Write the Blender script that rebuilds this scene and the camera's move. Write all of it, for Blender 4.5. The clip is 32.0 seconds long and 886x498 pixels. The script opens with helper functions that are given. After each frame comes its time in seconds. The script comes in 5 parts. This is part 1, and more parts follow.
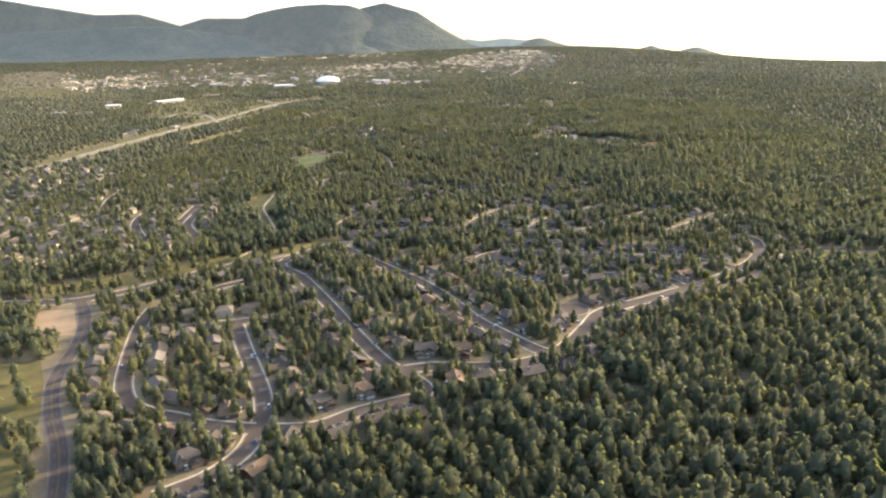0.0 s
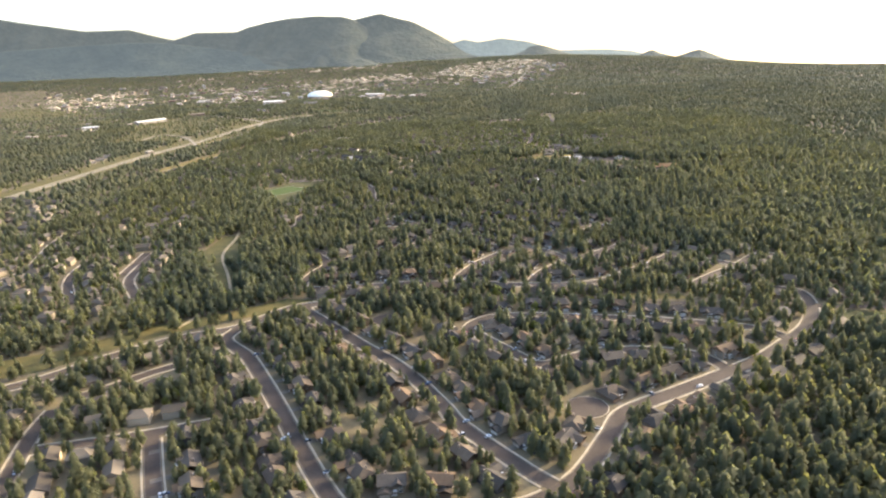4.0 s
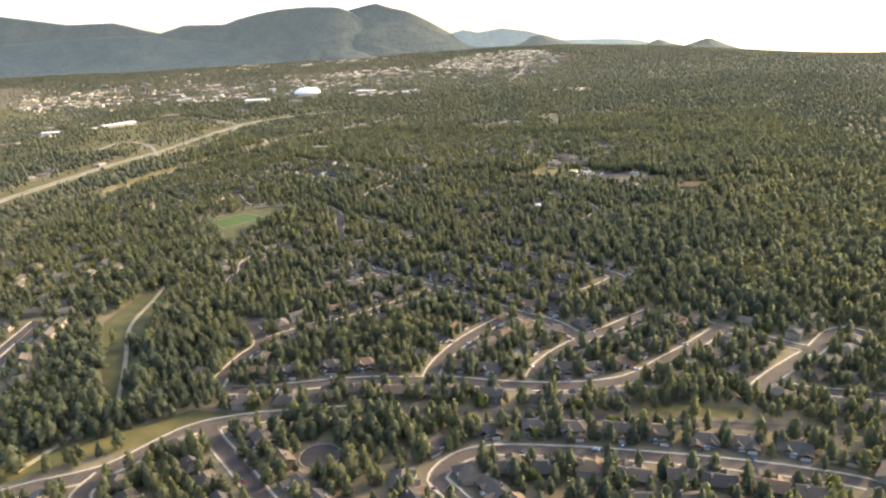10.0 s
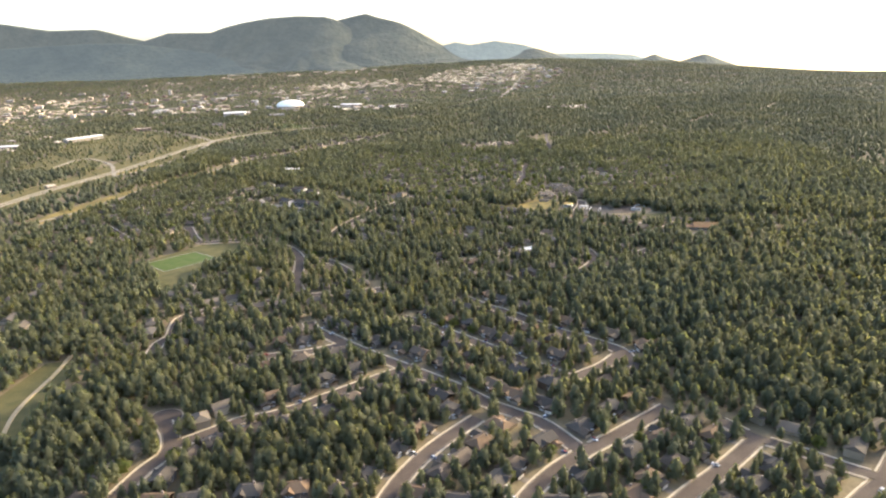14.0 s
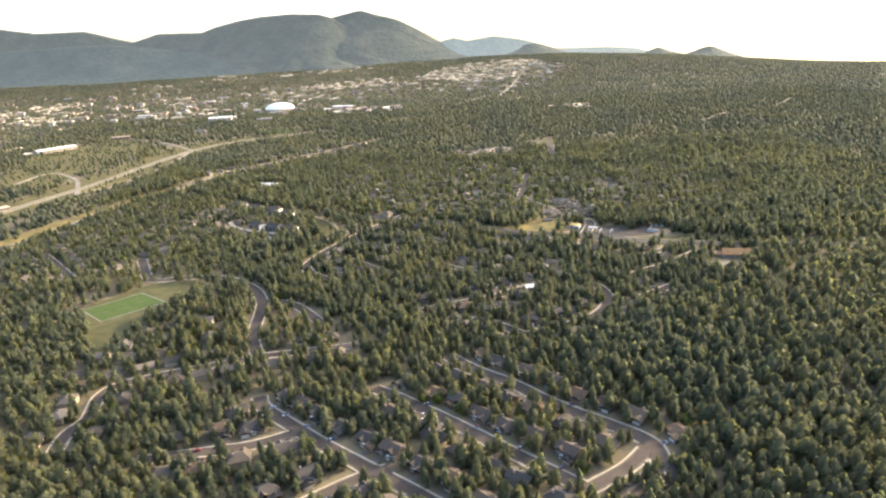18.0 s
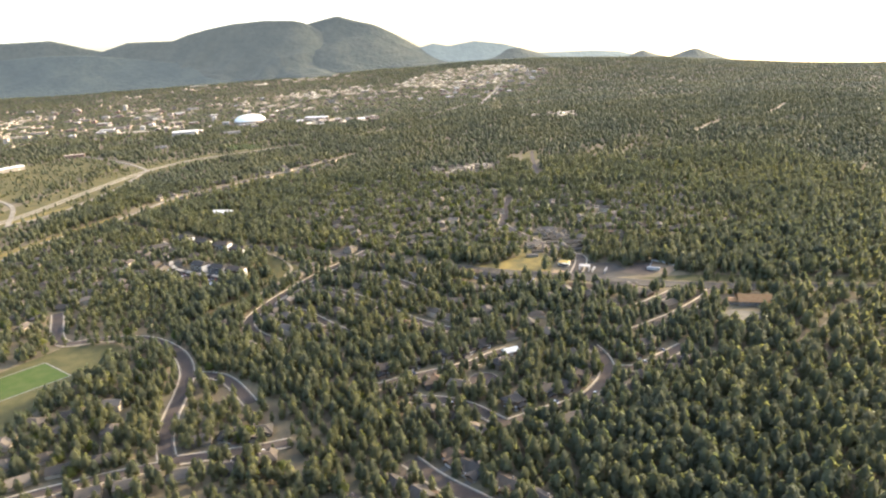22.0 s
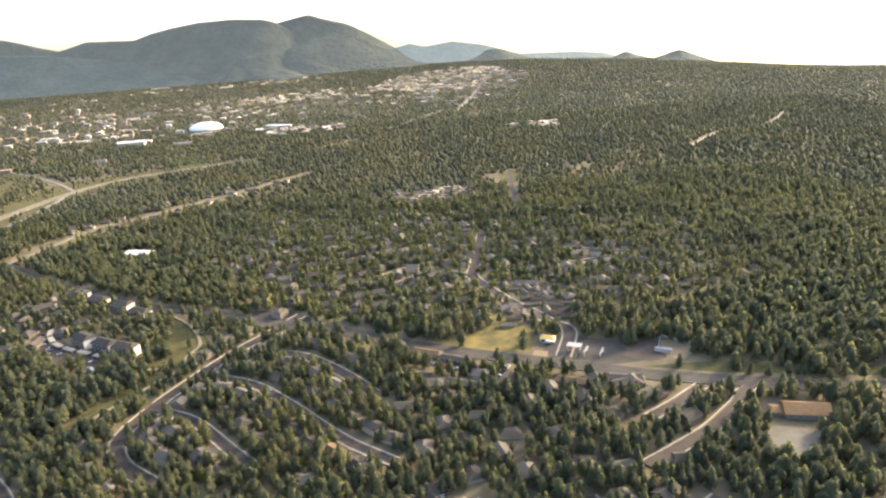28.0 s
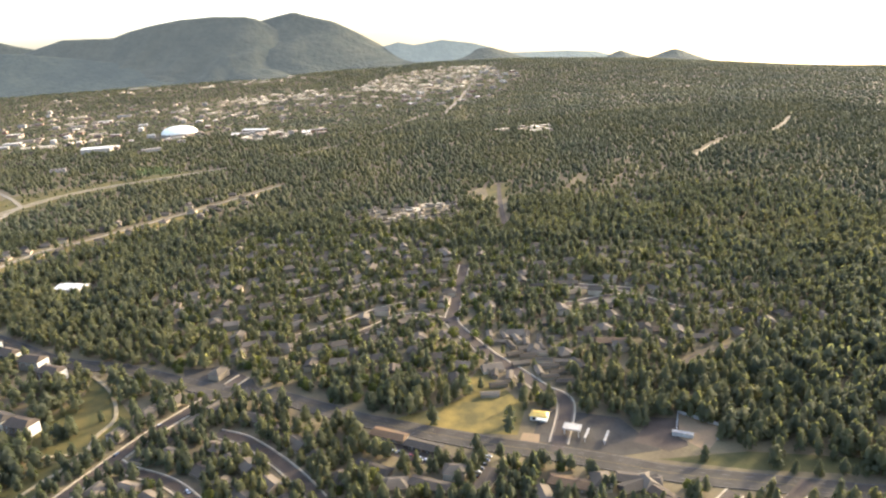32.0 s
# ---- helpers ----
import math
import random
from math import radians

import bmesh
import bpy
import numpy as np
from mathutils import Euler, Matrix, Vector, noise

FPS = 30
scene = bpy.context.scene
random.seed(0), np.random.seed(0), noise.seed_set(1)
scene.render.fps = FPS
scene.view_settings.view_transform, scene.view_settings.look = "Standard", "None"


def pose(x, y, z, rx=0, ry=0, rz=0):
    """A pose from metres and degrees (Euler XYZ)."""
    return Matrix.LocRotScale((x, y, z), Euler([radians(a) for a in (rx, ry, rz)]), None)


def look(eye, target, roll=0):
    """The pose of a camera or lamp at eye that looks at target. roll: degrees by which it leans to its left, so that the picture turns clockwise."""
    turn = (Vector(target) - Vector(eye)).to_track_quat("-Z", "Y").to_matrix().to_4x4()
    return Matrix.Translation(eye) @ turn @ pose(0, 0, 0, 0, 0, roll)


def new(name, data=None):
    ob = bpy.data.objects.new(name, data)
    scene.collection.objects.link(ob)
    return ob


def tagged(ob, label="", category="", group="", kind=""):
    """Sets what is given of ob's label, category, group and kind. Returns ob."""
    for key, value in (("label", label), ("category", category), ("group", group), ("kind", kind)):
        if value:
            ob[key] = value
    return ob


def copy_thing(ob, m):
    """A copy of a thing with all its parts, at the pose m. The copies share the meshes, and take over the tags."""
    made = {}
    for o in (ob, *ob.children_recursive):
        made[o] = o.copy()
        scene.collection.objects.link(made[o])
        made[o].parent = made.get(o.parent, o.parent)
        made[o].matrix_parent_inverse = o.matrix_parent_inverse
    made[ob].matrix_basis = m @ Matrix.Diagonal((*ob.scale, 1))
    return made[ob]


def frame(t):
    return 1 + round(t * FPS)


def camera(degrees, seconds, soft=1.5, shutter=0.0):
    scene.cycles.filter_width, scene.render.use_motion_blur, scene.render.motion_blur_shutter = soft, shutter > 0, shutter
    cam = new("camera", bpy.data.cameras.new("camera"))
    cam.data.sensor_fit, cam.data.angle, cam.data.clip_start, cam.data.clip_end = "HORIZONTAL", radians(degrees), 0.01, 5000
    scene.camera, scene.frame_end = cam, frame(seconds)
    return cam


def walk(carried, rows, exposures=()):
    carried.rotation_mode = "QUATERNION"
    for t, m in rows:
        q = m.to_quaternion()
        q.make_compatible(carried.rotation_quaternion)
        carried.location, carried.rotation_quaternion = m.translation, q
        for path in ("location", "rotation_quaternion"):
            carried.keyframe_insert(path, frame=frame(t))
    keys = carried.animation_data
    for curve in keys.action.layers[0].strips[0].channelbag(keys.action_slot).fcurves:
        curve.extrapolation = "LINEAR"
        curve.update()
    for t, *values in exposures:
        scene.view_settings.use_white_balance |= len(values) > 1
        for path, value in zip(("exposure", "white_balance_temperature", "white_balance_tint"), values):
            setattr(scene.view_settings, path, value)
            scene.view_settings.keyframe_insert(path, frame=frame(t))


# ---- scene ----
cam = camera(65.7, 32.0, soft=2.25)
METRES, EYE, TILT, LEAN, TURN = 1028.0, 220.0, 0.0, 0.0, 0.0
ROWS = [
    (0.0, 0.0, 0.0, 0.0, -0.39, -17.73, 1.23),
    (0.5, 0.0025, 0.0163, 0.001, -0.35, -17.46, 1.86),
    (1.0, 0.0049, 0.0324, 0.0017, -0.43, -17.32, 1.65),
    (1.5, 0.0077, 0.0485, 0.0023, -0.76, -17.31, 1.1),
    (2.0, 0.01, 0.0646, 0.0032, -1.06, -17.21, 0.68),
    (2.5, 0.0122, 0.0806, 0.0038, -1.08, -17.15, 0.9),
    (3.0, 0.0143, 0.0968, 0.0048, -0.79, -17.18, 1.7),
    (3.5, 0.0166, 0.1131, 0.0059, -0.44, -17.07, 2.23),
    (5.5, 0.0253, 0.1764, 0.0091, -0.5, -17.04, 2.4),
    (6.0, 0.0277, 0.192, 0.0098, -0.37, -17.13, 2.47),
    (6.5, 0.0301, 0.2078, 0.0106, -0.16, -17.18, 2.32),
    (7.0, 0.0326, 0.2237, 0.0117, -0.06, -17.25, 1.94),
    (7.5, 0.0351, 0.2395, 0.0125, -0.11, -17.34, 1.62),
    (8.0, 0.0373, 0.2551, 0.0132, -0.26, -17.44, 1.87),
    (8.5, 0.0396, 0.2707, 0.0139, -0.28, -17.55, 2.35),
    (9.0, 0.0421, 0.2863, 0.0146, -0.3, -17.64, 2.6),
    (9.5, 0.0444, 0.3021, 0.0154, -0.31, -17.8, 2.77),
    (10.0, 0.0469, 0.3178, 0.0165, -0.3, -17.9, 2.79),
    (10.5, 0.0491, 0.3334, 0.0171, -0.35, -17.87, 2.58),
    (11.0, 0.0516, 0.3487, 0.0177, -0.43, -17.78, 2.4),
    (11.5, 0.054, 0.3644, 0.0184, -0.51, -17.74, 2.3),
    (12.0, 0.0564, 0.3799, 0.0189, -0.53, -17.68, 2.12),
    (12.5, 0.059, 0.3956, 0.0204, -0.56, -17.6, 2.0),
    (13.0, 0.0612, 0.411, 0.021, -0.63, -17.41, 1.91),
    (13.5, 0.0636, 0.4264, 0.0216, -0.7, -17.23, 1.88),
    (14.0, 0.0659, 0.4419, 0.0224, -0.74, -17.1, 1.94),
    (14.5, 0.0681, 0.4571, 0.0233, -0.71, -17.03, 2.08),
    (16.5, 0.077, 0.5197, 0.0255, -0.48, -17.19, 2.57),
    (17.0, 0.0794, 0.5353, 0.0263, -0.56, -17.36, 2.7),
    (17.5, 0.082, 0.5507, 0.0267, -0.63, -17.41, 2.79),
    (18.0, 0.0845, 0.5661, 0.0277, -0.75, -17.48, 2.91),
    (18.5, 0.0868, 0.5814, 0.0283, -0.87, -17.56, 3.0),
    (19.0, 0.0895, 0.5967, 0.0287, -0.94, -17.66, 3.08),
    (19.5, 0.0923, 0.6119, 0.0296, -1.04, -17.73, 3.15),
    (20.0, 0.0948, 0.6274, 0.0304, -1.18, -17.82, 3.25),
    (20.5, 0.0975, 0.6424, 0.0308, -1.36, -17.79, 3.27),
    (21.0, 0.1001, 0.6579, 0.0314, -1.63, -17.56, 3.34),
    (21.5, 0.1027, 0.6732, 0.0326, -1.91, -17.41, 3.45),
    (22.0, 0.1056, 0.6884, 0.033, -2.13, -17.24, 3.52),
    (22.5, 0.1083, 0.7033, 0.0337, -2.36, -17.1, 3.54),
    (23.0, 0.1111, 0.7187, 0.0346, -2.53, -17.02, 3.51),
    (23.5, 0.1142, 0.7338, 0.0356, -2.69, -16.99, 3.4),
    (24.0, 0.1171, 0.7488, 0.036, -2.87, -16.94, 3.25),
    (24.5, 0.12, 0.7637, 0.0369, -3.04, -16.9, 3.17),
    (25.0, 0.123, 0.7789, 0.0379, -3.15, -16.96, 3.25),
    (25.5, 0.1258, 0.7936, 0.0383, -3.25, -16.97, 3.33),
    (27.5, 0.1384, 0.8531, 0.0402, -3.47, -17.3, 3.4),
    (28.0, 0.1418, 0.868, 0.0412, -3.61, -17.45, 3.35),
    (28.5, 0.1448, 0.8827, 0.0418, -3.8, -17.57, 3.26),
    (29.0, 0.148, 0.8965, 0.0426, -3.94, -17.66, 3.24),
    (29.5, 0.1509, 0.9111, 0.043, -4.07, -17.67, 3.19),
    (30.0, 0.1539, 0.9254, 0.0433, -4.14, -17.61, 3.16),
    (30.5, 0.1573, 0.9402, 0.0442, -4.16, -17.61, 3.18),
    (31.0, 0.1605, 0.955, 0.0445, -4.16, -17.62, 3.19),
    (31.5, 0.1636, 0.9696, 0.0451, -4.16, -17.63, 3.2),
    (32.0, 0.1671, 0.9844, 0.0459, -4.21, -17.7, 3.24),
]
walk(cam, [(t, pose(0, 0, EYE, TILT, LEAN, TURN) @ pose(METRES * x, METRES * y, METRES * z, 90 + pitch, roll, yaw)) for t, x, y, z, yaw, pitch, roll in ROWS],
     [(0.0, 2.44), (12.0, 2.44), (20.0, 2.56), (27.0, 2.44), (32.0, 2.40)])

# ---- light ----
SUN_AZ, SUN_EL = radians(58), radians(20)
world = bpy.data.worlds.new("sky")
world.use_nodes = True
scene.world = world
wn, wl = world.node_tree.nodes, world.node_tree.links
sky = wn.new("ShaderNodeTexSky")
sky.sky_type, sky.sun_disc = "NISHITA", False
sky.sun_elevation, sky.sun_rotation = SUN_EL, SUN_AZ
sky.altitude, sky.air_density, sky.dust_density, sky.ozone_density = 1500, 0.85, 8.0, 0.3
wn["Background"].inputs["Strength"].default_value = 0.15
wl.new(sky.outputs[0], wn["Background"].inputs["Color"])
sun_data = bpy.data.lights.new("sun", "SUN")
sun_data.energy, sun_data.angle, sun_data.color = 1.5, radians(2.5), (1.0, 0.87, 0.57)
sun = new("sun", sun_data)
sun.matrix_world = look((300 * math.sin(SUN_AZ) * math.cos(SUN_EL), 300 * math.cos(SUN_AZ) * math.cos(SUN_EL), 300 * math.sin(SUN_EL)), (0, 0, 0))


# ---- materials ----
def material(name, first, second, size=4.0, rough=0.85, bump=0.0, fine=0.6, per="", spread=0.25, metal=0.0, detail=5.0, grains=0.28):
    """Two colours mixed by noise of that size in metres, with finer grain; per: '' , 'object' or 'island' for a random shift of brightness."""
    m = bpy.data.materials.new(name)
    m.use_nodes = True
    n, l = m.node_tree.nodes, m.node_tree.links
    bsdf = n["Principled BSDF"]
    bsdf.inputs["Roughness"].default_value, bsdf.inputs["Metallic"].default_value = rough, metal
    if rough > 0.5:
        bsdf.inputs["Specular IOR Level"].default_value = 0.12
    geo = n.new("ShaderNodeNewGeometry")
    coarse, grain = n.new("ShaderNodeTexNoise"), n.new("ShaderNodeTexNoise")
    for tex, s in ((coarse, size), (grain, fine)):
        tex.inputs["Scale"].default_value, tex.inputs["Detail"].default_value = 1 / s, detail
        l.new(geo.outputs["Position"], tex.inputs["Vector"])
    ramp = n.new("ShaderNodeMapRange")
    ramp.inputs[1].default_value, ramp.inputs[2].default_value = 0.36, 0.64
    l.new(coarse.outputs["Fac"], ramp.inputs[0])
    mix = n.new("ShaderNodeMix")
    mix.data_type = "RGBA"
    mix.inputs[6].default_value, mix.inputs[7].default_value = (*first, 1), (*second, 1)
    l.new(ramp.outputs[0], mix.inputs[0])
    value = n.new("ShaderNodeMapRange")
    value.inputs[3].default_value, value.inputs[4].default_value = 1 - grains, 1 + grains
    l.new(grain.outputs["Fac"], value.inputs[0])
    last = value.outputs[0]
    if per:
        rand = n.new("ShaderNodeObjectInfo").outputs["Random"] if per == "object" else geo.outputs["Random Per Island"]
        shift = n.new("ShaderNodeMapRange")
        shift.inputs[3].default_value, shift.inputs[4].default_value = 1 - spread, 1 + spread
        l.new(rand, shift.inputs[0])
        times = n.new("ShaderNodeMath")
        times.operation = "MULTIPLY"
        l.new(last, times.inputs[0]), l.new(shift.outputs[0], times.inputs[1])
        last = times.outputs[0]
    scaled = n.new("ShaderNodeVectorMath")
    scaled.operation = "SCALE"
    l.new(mix.outputs[2], scaled.inputs[0]), l.new(last, scaled.inputs["Scale"])
    l.new(scaled.outputs[0], bsdf.inputs["Base Color"])
    if bump:
        b = n.new("ShaderNodeBump")
        b.inputs["Strength"].default_value, b.inputs["Distance"].default_value = 0.6, bump
        l.new(grain.outputs["Fac"], b.inputs["Height"]), l.new(b.outputs[0], bsdf.inputs["Normal"])
    return m


def choice_material(name, colours, rough=0.8, metal=0.0, size=0.5):
    """One of the colours for each object, with a light grain."""
    m = material(name, (1, 1, 1), (0.85, 0.85, 0.85), size * 6, rough, fine=size, metal=metal)
    n, l = m.node_tree.nodes, m.node_tree.links
    ramp = n.new("ShaderNodeValToRGB")
    ramp.color_ramp.interpolation = "CONSTANT"
    while len(ramp.color_ramp.elements) < len(colours):
        ramp.color_ramp.elements.new(1.0)
    for i, c in enumerate(colours):
        ramp.color_ramp.elements[i].position, ramp.color_ramp.elements[i].color = i / len(colours), (*c, 1)
    l.new(n.new("ShaderNodeObjectInfo").outputs["Random"], ramp.inputs[0])
    bsdf = n["Principled BSDF"]
    grey = bsdf.inputs["Base Color"].links[0].from_socket
    product = n.new("ShaderNodeVectorMath")
    product.operation = "MULTIPLY"
    l.new(grey, product.inputs[0]), l.new(ramp.outputs[0], product.inputs[1])
    l.new(product.outputs[0], bsdf.inputs["Base Color"])
    return m


def foliage(name, first, second, size=16.0, thin=0.60, spread=0.10):
    """Leaves: a diffuse and a translucent share, coloured tree by tree and tuft by tuft."""
    m = material(name, first, second, size, 0.7, fine=3.0, per="island", spread=spread, detail=2.0, grains=0.10)
    n, l = m.node_tree.nodes, m.node_tree.links
    # stands of darker and yellower trees, some hundred metres across
    stand = n.new("ShaderNodeTexNoise")
    stand.inputs["Scale"].default_value, stand.inputs["Detail"].default_value = 1 / 170, 3.0
    l.new(n["Geometry"].outputs["Position"], stand.inputs["Vector"])
    tone = n.new("ShaderNodeValToRGB")
    tone.color_ramp.elements[0].position, tone.color_ramp.elements[0].color = 0.36, (0.82, 0.88, 0.94, 1)
    tone.color_ramp.elements[1].position, tone.color_ramp.elements[1].color = 0.66, (1.12, 1.08, 0.95, 1)
    l.new(stand.outputs["Fac"], tone.inputs[0])
    toned = n.new("ShaderNodeVectorMath")
    toned.operation = "MULTIPLY"
    l.new(n["Principled BSDF"].inputs["Base Color"].links[0].from_socket, toned.inputs[0]), l.new(tone.outputs[0], toned.inputs[1])
    l.new(toned.outputs[0], n["Principled BSDF"].inputs["Base Color"])
    bsdf, out = n["Principled BSDF"], n["Material Output"]
    bsdf.inputs["Specular IOR Level"].default_value, bsdf.inputs["Roughness"].default_value = 0.12, 0.75
    bsdf.inputs["Sheen Weight"].default_value, bsdf.inputs["Sheen Roughness"].default_value = 0.08, 0.6
    through_leaf, mixed = n.new("ShaderNodeBsdfTranslucent"), n.new("ShaderNodeMixShader")
    mixed.inputs[0].default_value = thin
    # light that comes through is yellower than what is thrown back
    warm = n.new("ShaderNodeVectorMath")
    warm.operation, warm.inputs[1].default_value = "MULTIPLY", (1.25, 1.25, 0.80)
    l.new(bsdf.inputs["Base Color"].links[0].from_socket, warm.inputs[0]), l.new(warm.outputs[0], through_leaf.inputs[0])
    l.new(bsdf.outputs[0], mixed.inputs[1]), l.new(through_leaf.outputs[0], mixed.inputs[2])
    l.new(mixed.outputs[0], out.inputs["Surface"])
    return m


GROUND = material("forest_floor", (0.125, 0.096, 0.060), (0.185, 0.145, 0.082), 38, 0.95, 0.2, 2.5)
DRY_GRASS = material("dry_grass", (0.130, 0.100, 0.036), (0.078, 0.072, 0.028), 16, 0.95, 0.1, 1.2)
PITCH = material("pitch_grass", (0.052, 0.080, 0.018), (0.074, 0.092, 0.026), 9, 0.9, 0.05, 1.0)
BARE = material("bare_soil", (0.30, 0.20, 0.12), (0.24, 0.17, 0.10), 12, 0.95, 0.1, 1.5)
ASPHALT = material("asphalt", (0.074, 0.055, 0.043), (0.095, 0.072, 0.056), 14, 0.85, 0.0, 1.5)
OLD_ASPHALT = material("old_asphalt", (0.060, 0.050, 0.040), (0.086, 0.072, 0.057), 18, 0.85, 0.0, 2.0)
CONCRETE = material("concrete", (0.40, 0.325, 0.23), (0.48, 0.395, 0.285), 6, 0.85, 0.0, 0.8)
DRIVE_CONCRETE = material("driveway_concrete", (0.135, 0.11, 0.085), (0.18, 0.15, 0.115), 5, 0.85, 0.0, 0.8)
OLIVE_GRASS = material("olive_grass", (0.070, 0.066, 0.027), (0.104, 0.090, 0.037), 12, 0.95, 0.1, 1.2)
GOLD_GRASS = material("golden_grass", (0.23, 0.165, 0.052), (0.105, 0.088, 0.036), 18, 0.95, 0.1, 1.2)
DULL_WHITE = material("weathered_white_metal", (0.40, 0.37, 0.33), (0.30, 0.275, 0.24), 2, 0.6)
BALCONY = material("brown_balcony", (0.14, 0.105, 0.08), (0.19, 0.15, 0.115), 1.5, 0.8)
DOME_ROOF = material("dome_membrane", (0.86, 0.80, 0.68), (0.78, 0.72, 0.60), 12, 0.6)
KERB = material("kerb_stone", (0.15, 0.12, 0.095), (0.20, 0.165, 0.13), 3, 0.85, 0.0, 0.6)
PARKING = material("bleached_asphalt", (0.15, 0.128, 0.095), (0.19, 0.163, 0.12), 9, 0.85, 0.0, 1.2)
GRAVEL = material("gravel", (0.26, 0.205, 0.125), (0.32, 0.255, 0.16), 5, 0.9, 0.0, 0.7)
PAINT_LINE = material("road_paint", (0.24, 0.22, 0.20), (0.16, 0.15, 0.14), 3, 0.7)
YELLOW_LINE = material("yellow_paint", (0.20, 0.15, 0.06), (0.15, 0.12, 0.06), 3, 0.7)
PALE_CONCRETE = material("freeway_concrete", (0.20, 0.165, 0.12), (0.27, 0.225, 0.165), 20, 0.85, 0.0, 2.0)
BARK = material("bark", (0.11, 0.07, 0.045), (0.16, 0.10, 0.06), 1.5, 0.9)
NEEDLES = foliage("pine_needles", (0.108, 0.112, 0.067), (0.144, 0.140, 0.072))
LEAVES = foliage("green_leaves", (0.095, 0.11, 0.028), (0.145, 0.145, 0.036), 20)
ROOF = choice_material("shingles", [(0.092, 0.070, 0.052), (0.066, 0.056, 0.047), (0.128, 0.097, 0.069), (0.078, 0.066, 0.054), (0.165, 0.108, 0.066), (0.100, 0.081, 0.064)], 0.85, size=0.4)
WALL = choice_material("siding", [(0.19, 0.145, 0.10), (0.13, 0.105, 0.085), (0.24, 0.195, 0.145), (0.11, 0.10, 0.095), (0.17, 0.115, 0.075), (0.30, 0.255, 0.20)], 0.85, size=0.5)
TRIM = material("white_trim", (0.62, 0.59, 0.54), (0.54, 0.51, 0.46), 2, 0.6)
DOOR = choice_material("door_paint", [(0.55, 0.50, 0.43), (0.35, 0.29, 0.22), (0.22, 0.15, 0.10)], 0.6)
BRICKWORK = material("chimney_stone", (0.22, 0.17, 0.13), (0.30, 0.24, 0.19), 0.7, 0.9)
GLASS = material("window_glass", (0.03, 0.035, 0.04), (0.05, 0.055, 0.06), 3, 0.08)
CAR_PAINT = choice_material("car_paint", [(0.75, 0.75, 0.74), (0.55, 0.56, 0.57), (0.07, 0.07, 0.08), (0.75, 0.75, 0.74), (0.28, 0.03, 0.025), (0.04, 0.07, 0.16), (0.25, 0.25, 0.26)], 0.3, 0.0)
RUBBER = material("tyre_rubber", (0.02, 0.02, 0.02), (0.03, 0.03, 0.03), 1, 0.9)
WHITE_ROOF = material("white_membrane", (0.78, 0.73, 0.64), (0.64, 0.59, 0.50), 8, 0.55)
PALE_WALL = choice_material("commercial_wall", [(0.34, 0.28, 0.21), (0.26, 0.20, 0.15), (0.42, 0.37, 0.30), (0.24, 0.155, 0.11), (0.30, 0.26, 0.21)], 0.85)
FLAT_ROOF = choice_material("flat_roof", [(0.52, 0.45, 0.36), (0.26, 0.22, 0.18), (0.64, 0.58, 0.48), (0.20, 0.16, 0.13), (0.38, 0.29, 0.21)], 0.8)
BROWN_ROOF = material("brown_metal_roof", (0.30, 0.155, 0.062), (0.36, 0.195, 0.085), 3, 0.6)
YELLOW_ROOF = material("yellow_canopy", (0.70, 0.45, 0.10), (0.56, 0.36, 0.09), 2, 0.5)


# ---- meshes ----
def big_mesh(name, verts, faces, mats, index=None, smooth=False):
    """An object from arrays: verts (n, 3), faces (m, 3 or 4), one material index for each face."""
    me = bpy.data.meshes.new(name)
    verts, faces = np.asarray(verts, np.float32), np.asarray(faces, np.int32)
    me.vertices.add(len(verts)), me.loops.add(faces.size), me.polygons.add(len(faces))
    me.vertices.foreach_set("co", verts.ravel())
    me.loops.foreach_set("vertex_index", faces.ravel())
    me.polygons.foreach_set("loop_start", np.arange(0, faces.size, faces.shape[1], dtype=np.int32))
    for m in mats:
        me.materials.append(m)
    if index is not None:
        me.polygons.foreach_set("material_index", np.asarray(index, np.int32))
    me.update(calc_edges=True)
    me.polygons.foreach_set("use_smooth", np.full(len(faces), smooth))
    return new(name, me)


def part(name, bm, mat, parent=None, label=""):
    """Links a bmesh as one mesh object, under its thing where one is given."""
    me = bpy.data.meshes.new(name)
    bmesh.ops.recalc_face_normals(bm, faces=bm.faces)
    bm.to_mesh(me)
    bm.free()
    me.materials.append(mat)
    ob = new(name, me)
    ob.parent = parent
    return tagged(ob, label)


def box(bm, x0, x1, y0, y1, z0, z1):
    v = [bm.verts.new((x, y, z)) for z in (z0, z1) for x, y in ((x0, y0), (x1, y0), (x1, y1), (x0, y1))]
    for f in ((3, 2, 1, 0), (4, 5, 6, 7), (0, 1, 5, 4), (1, 2, 6, 5), (2, 3, 7, 6), (3, 0, 4, 7)):
        bm.faces.new([v[i] for i in f])
    return bm


def boxes(*sizes):
    bm = bmesh.new()
    for s in sizes:
        box(bm, *s)
    return bm


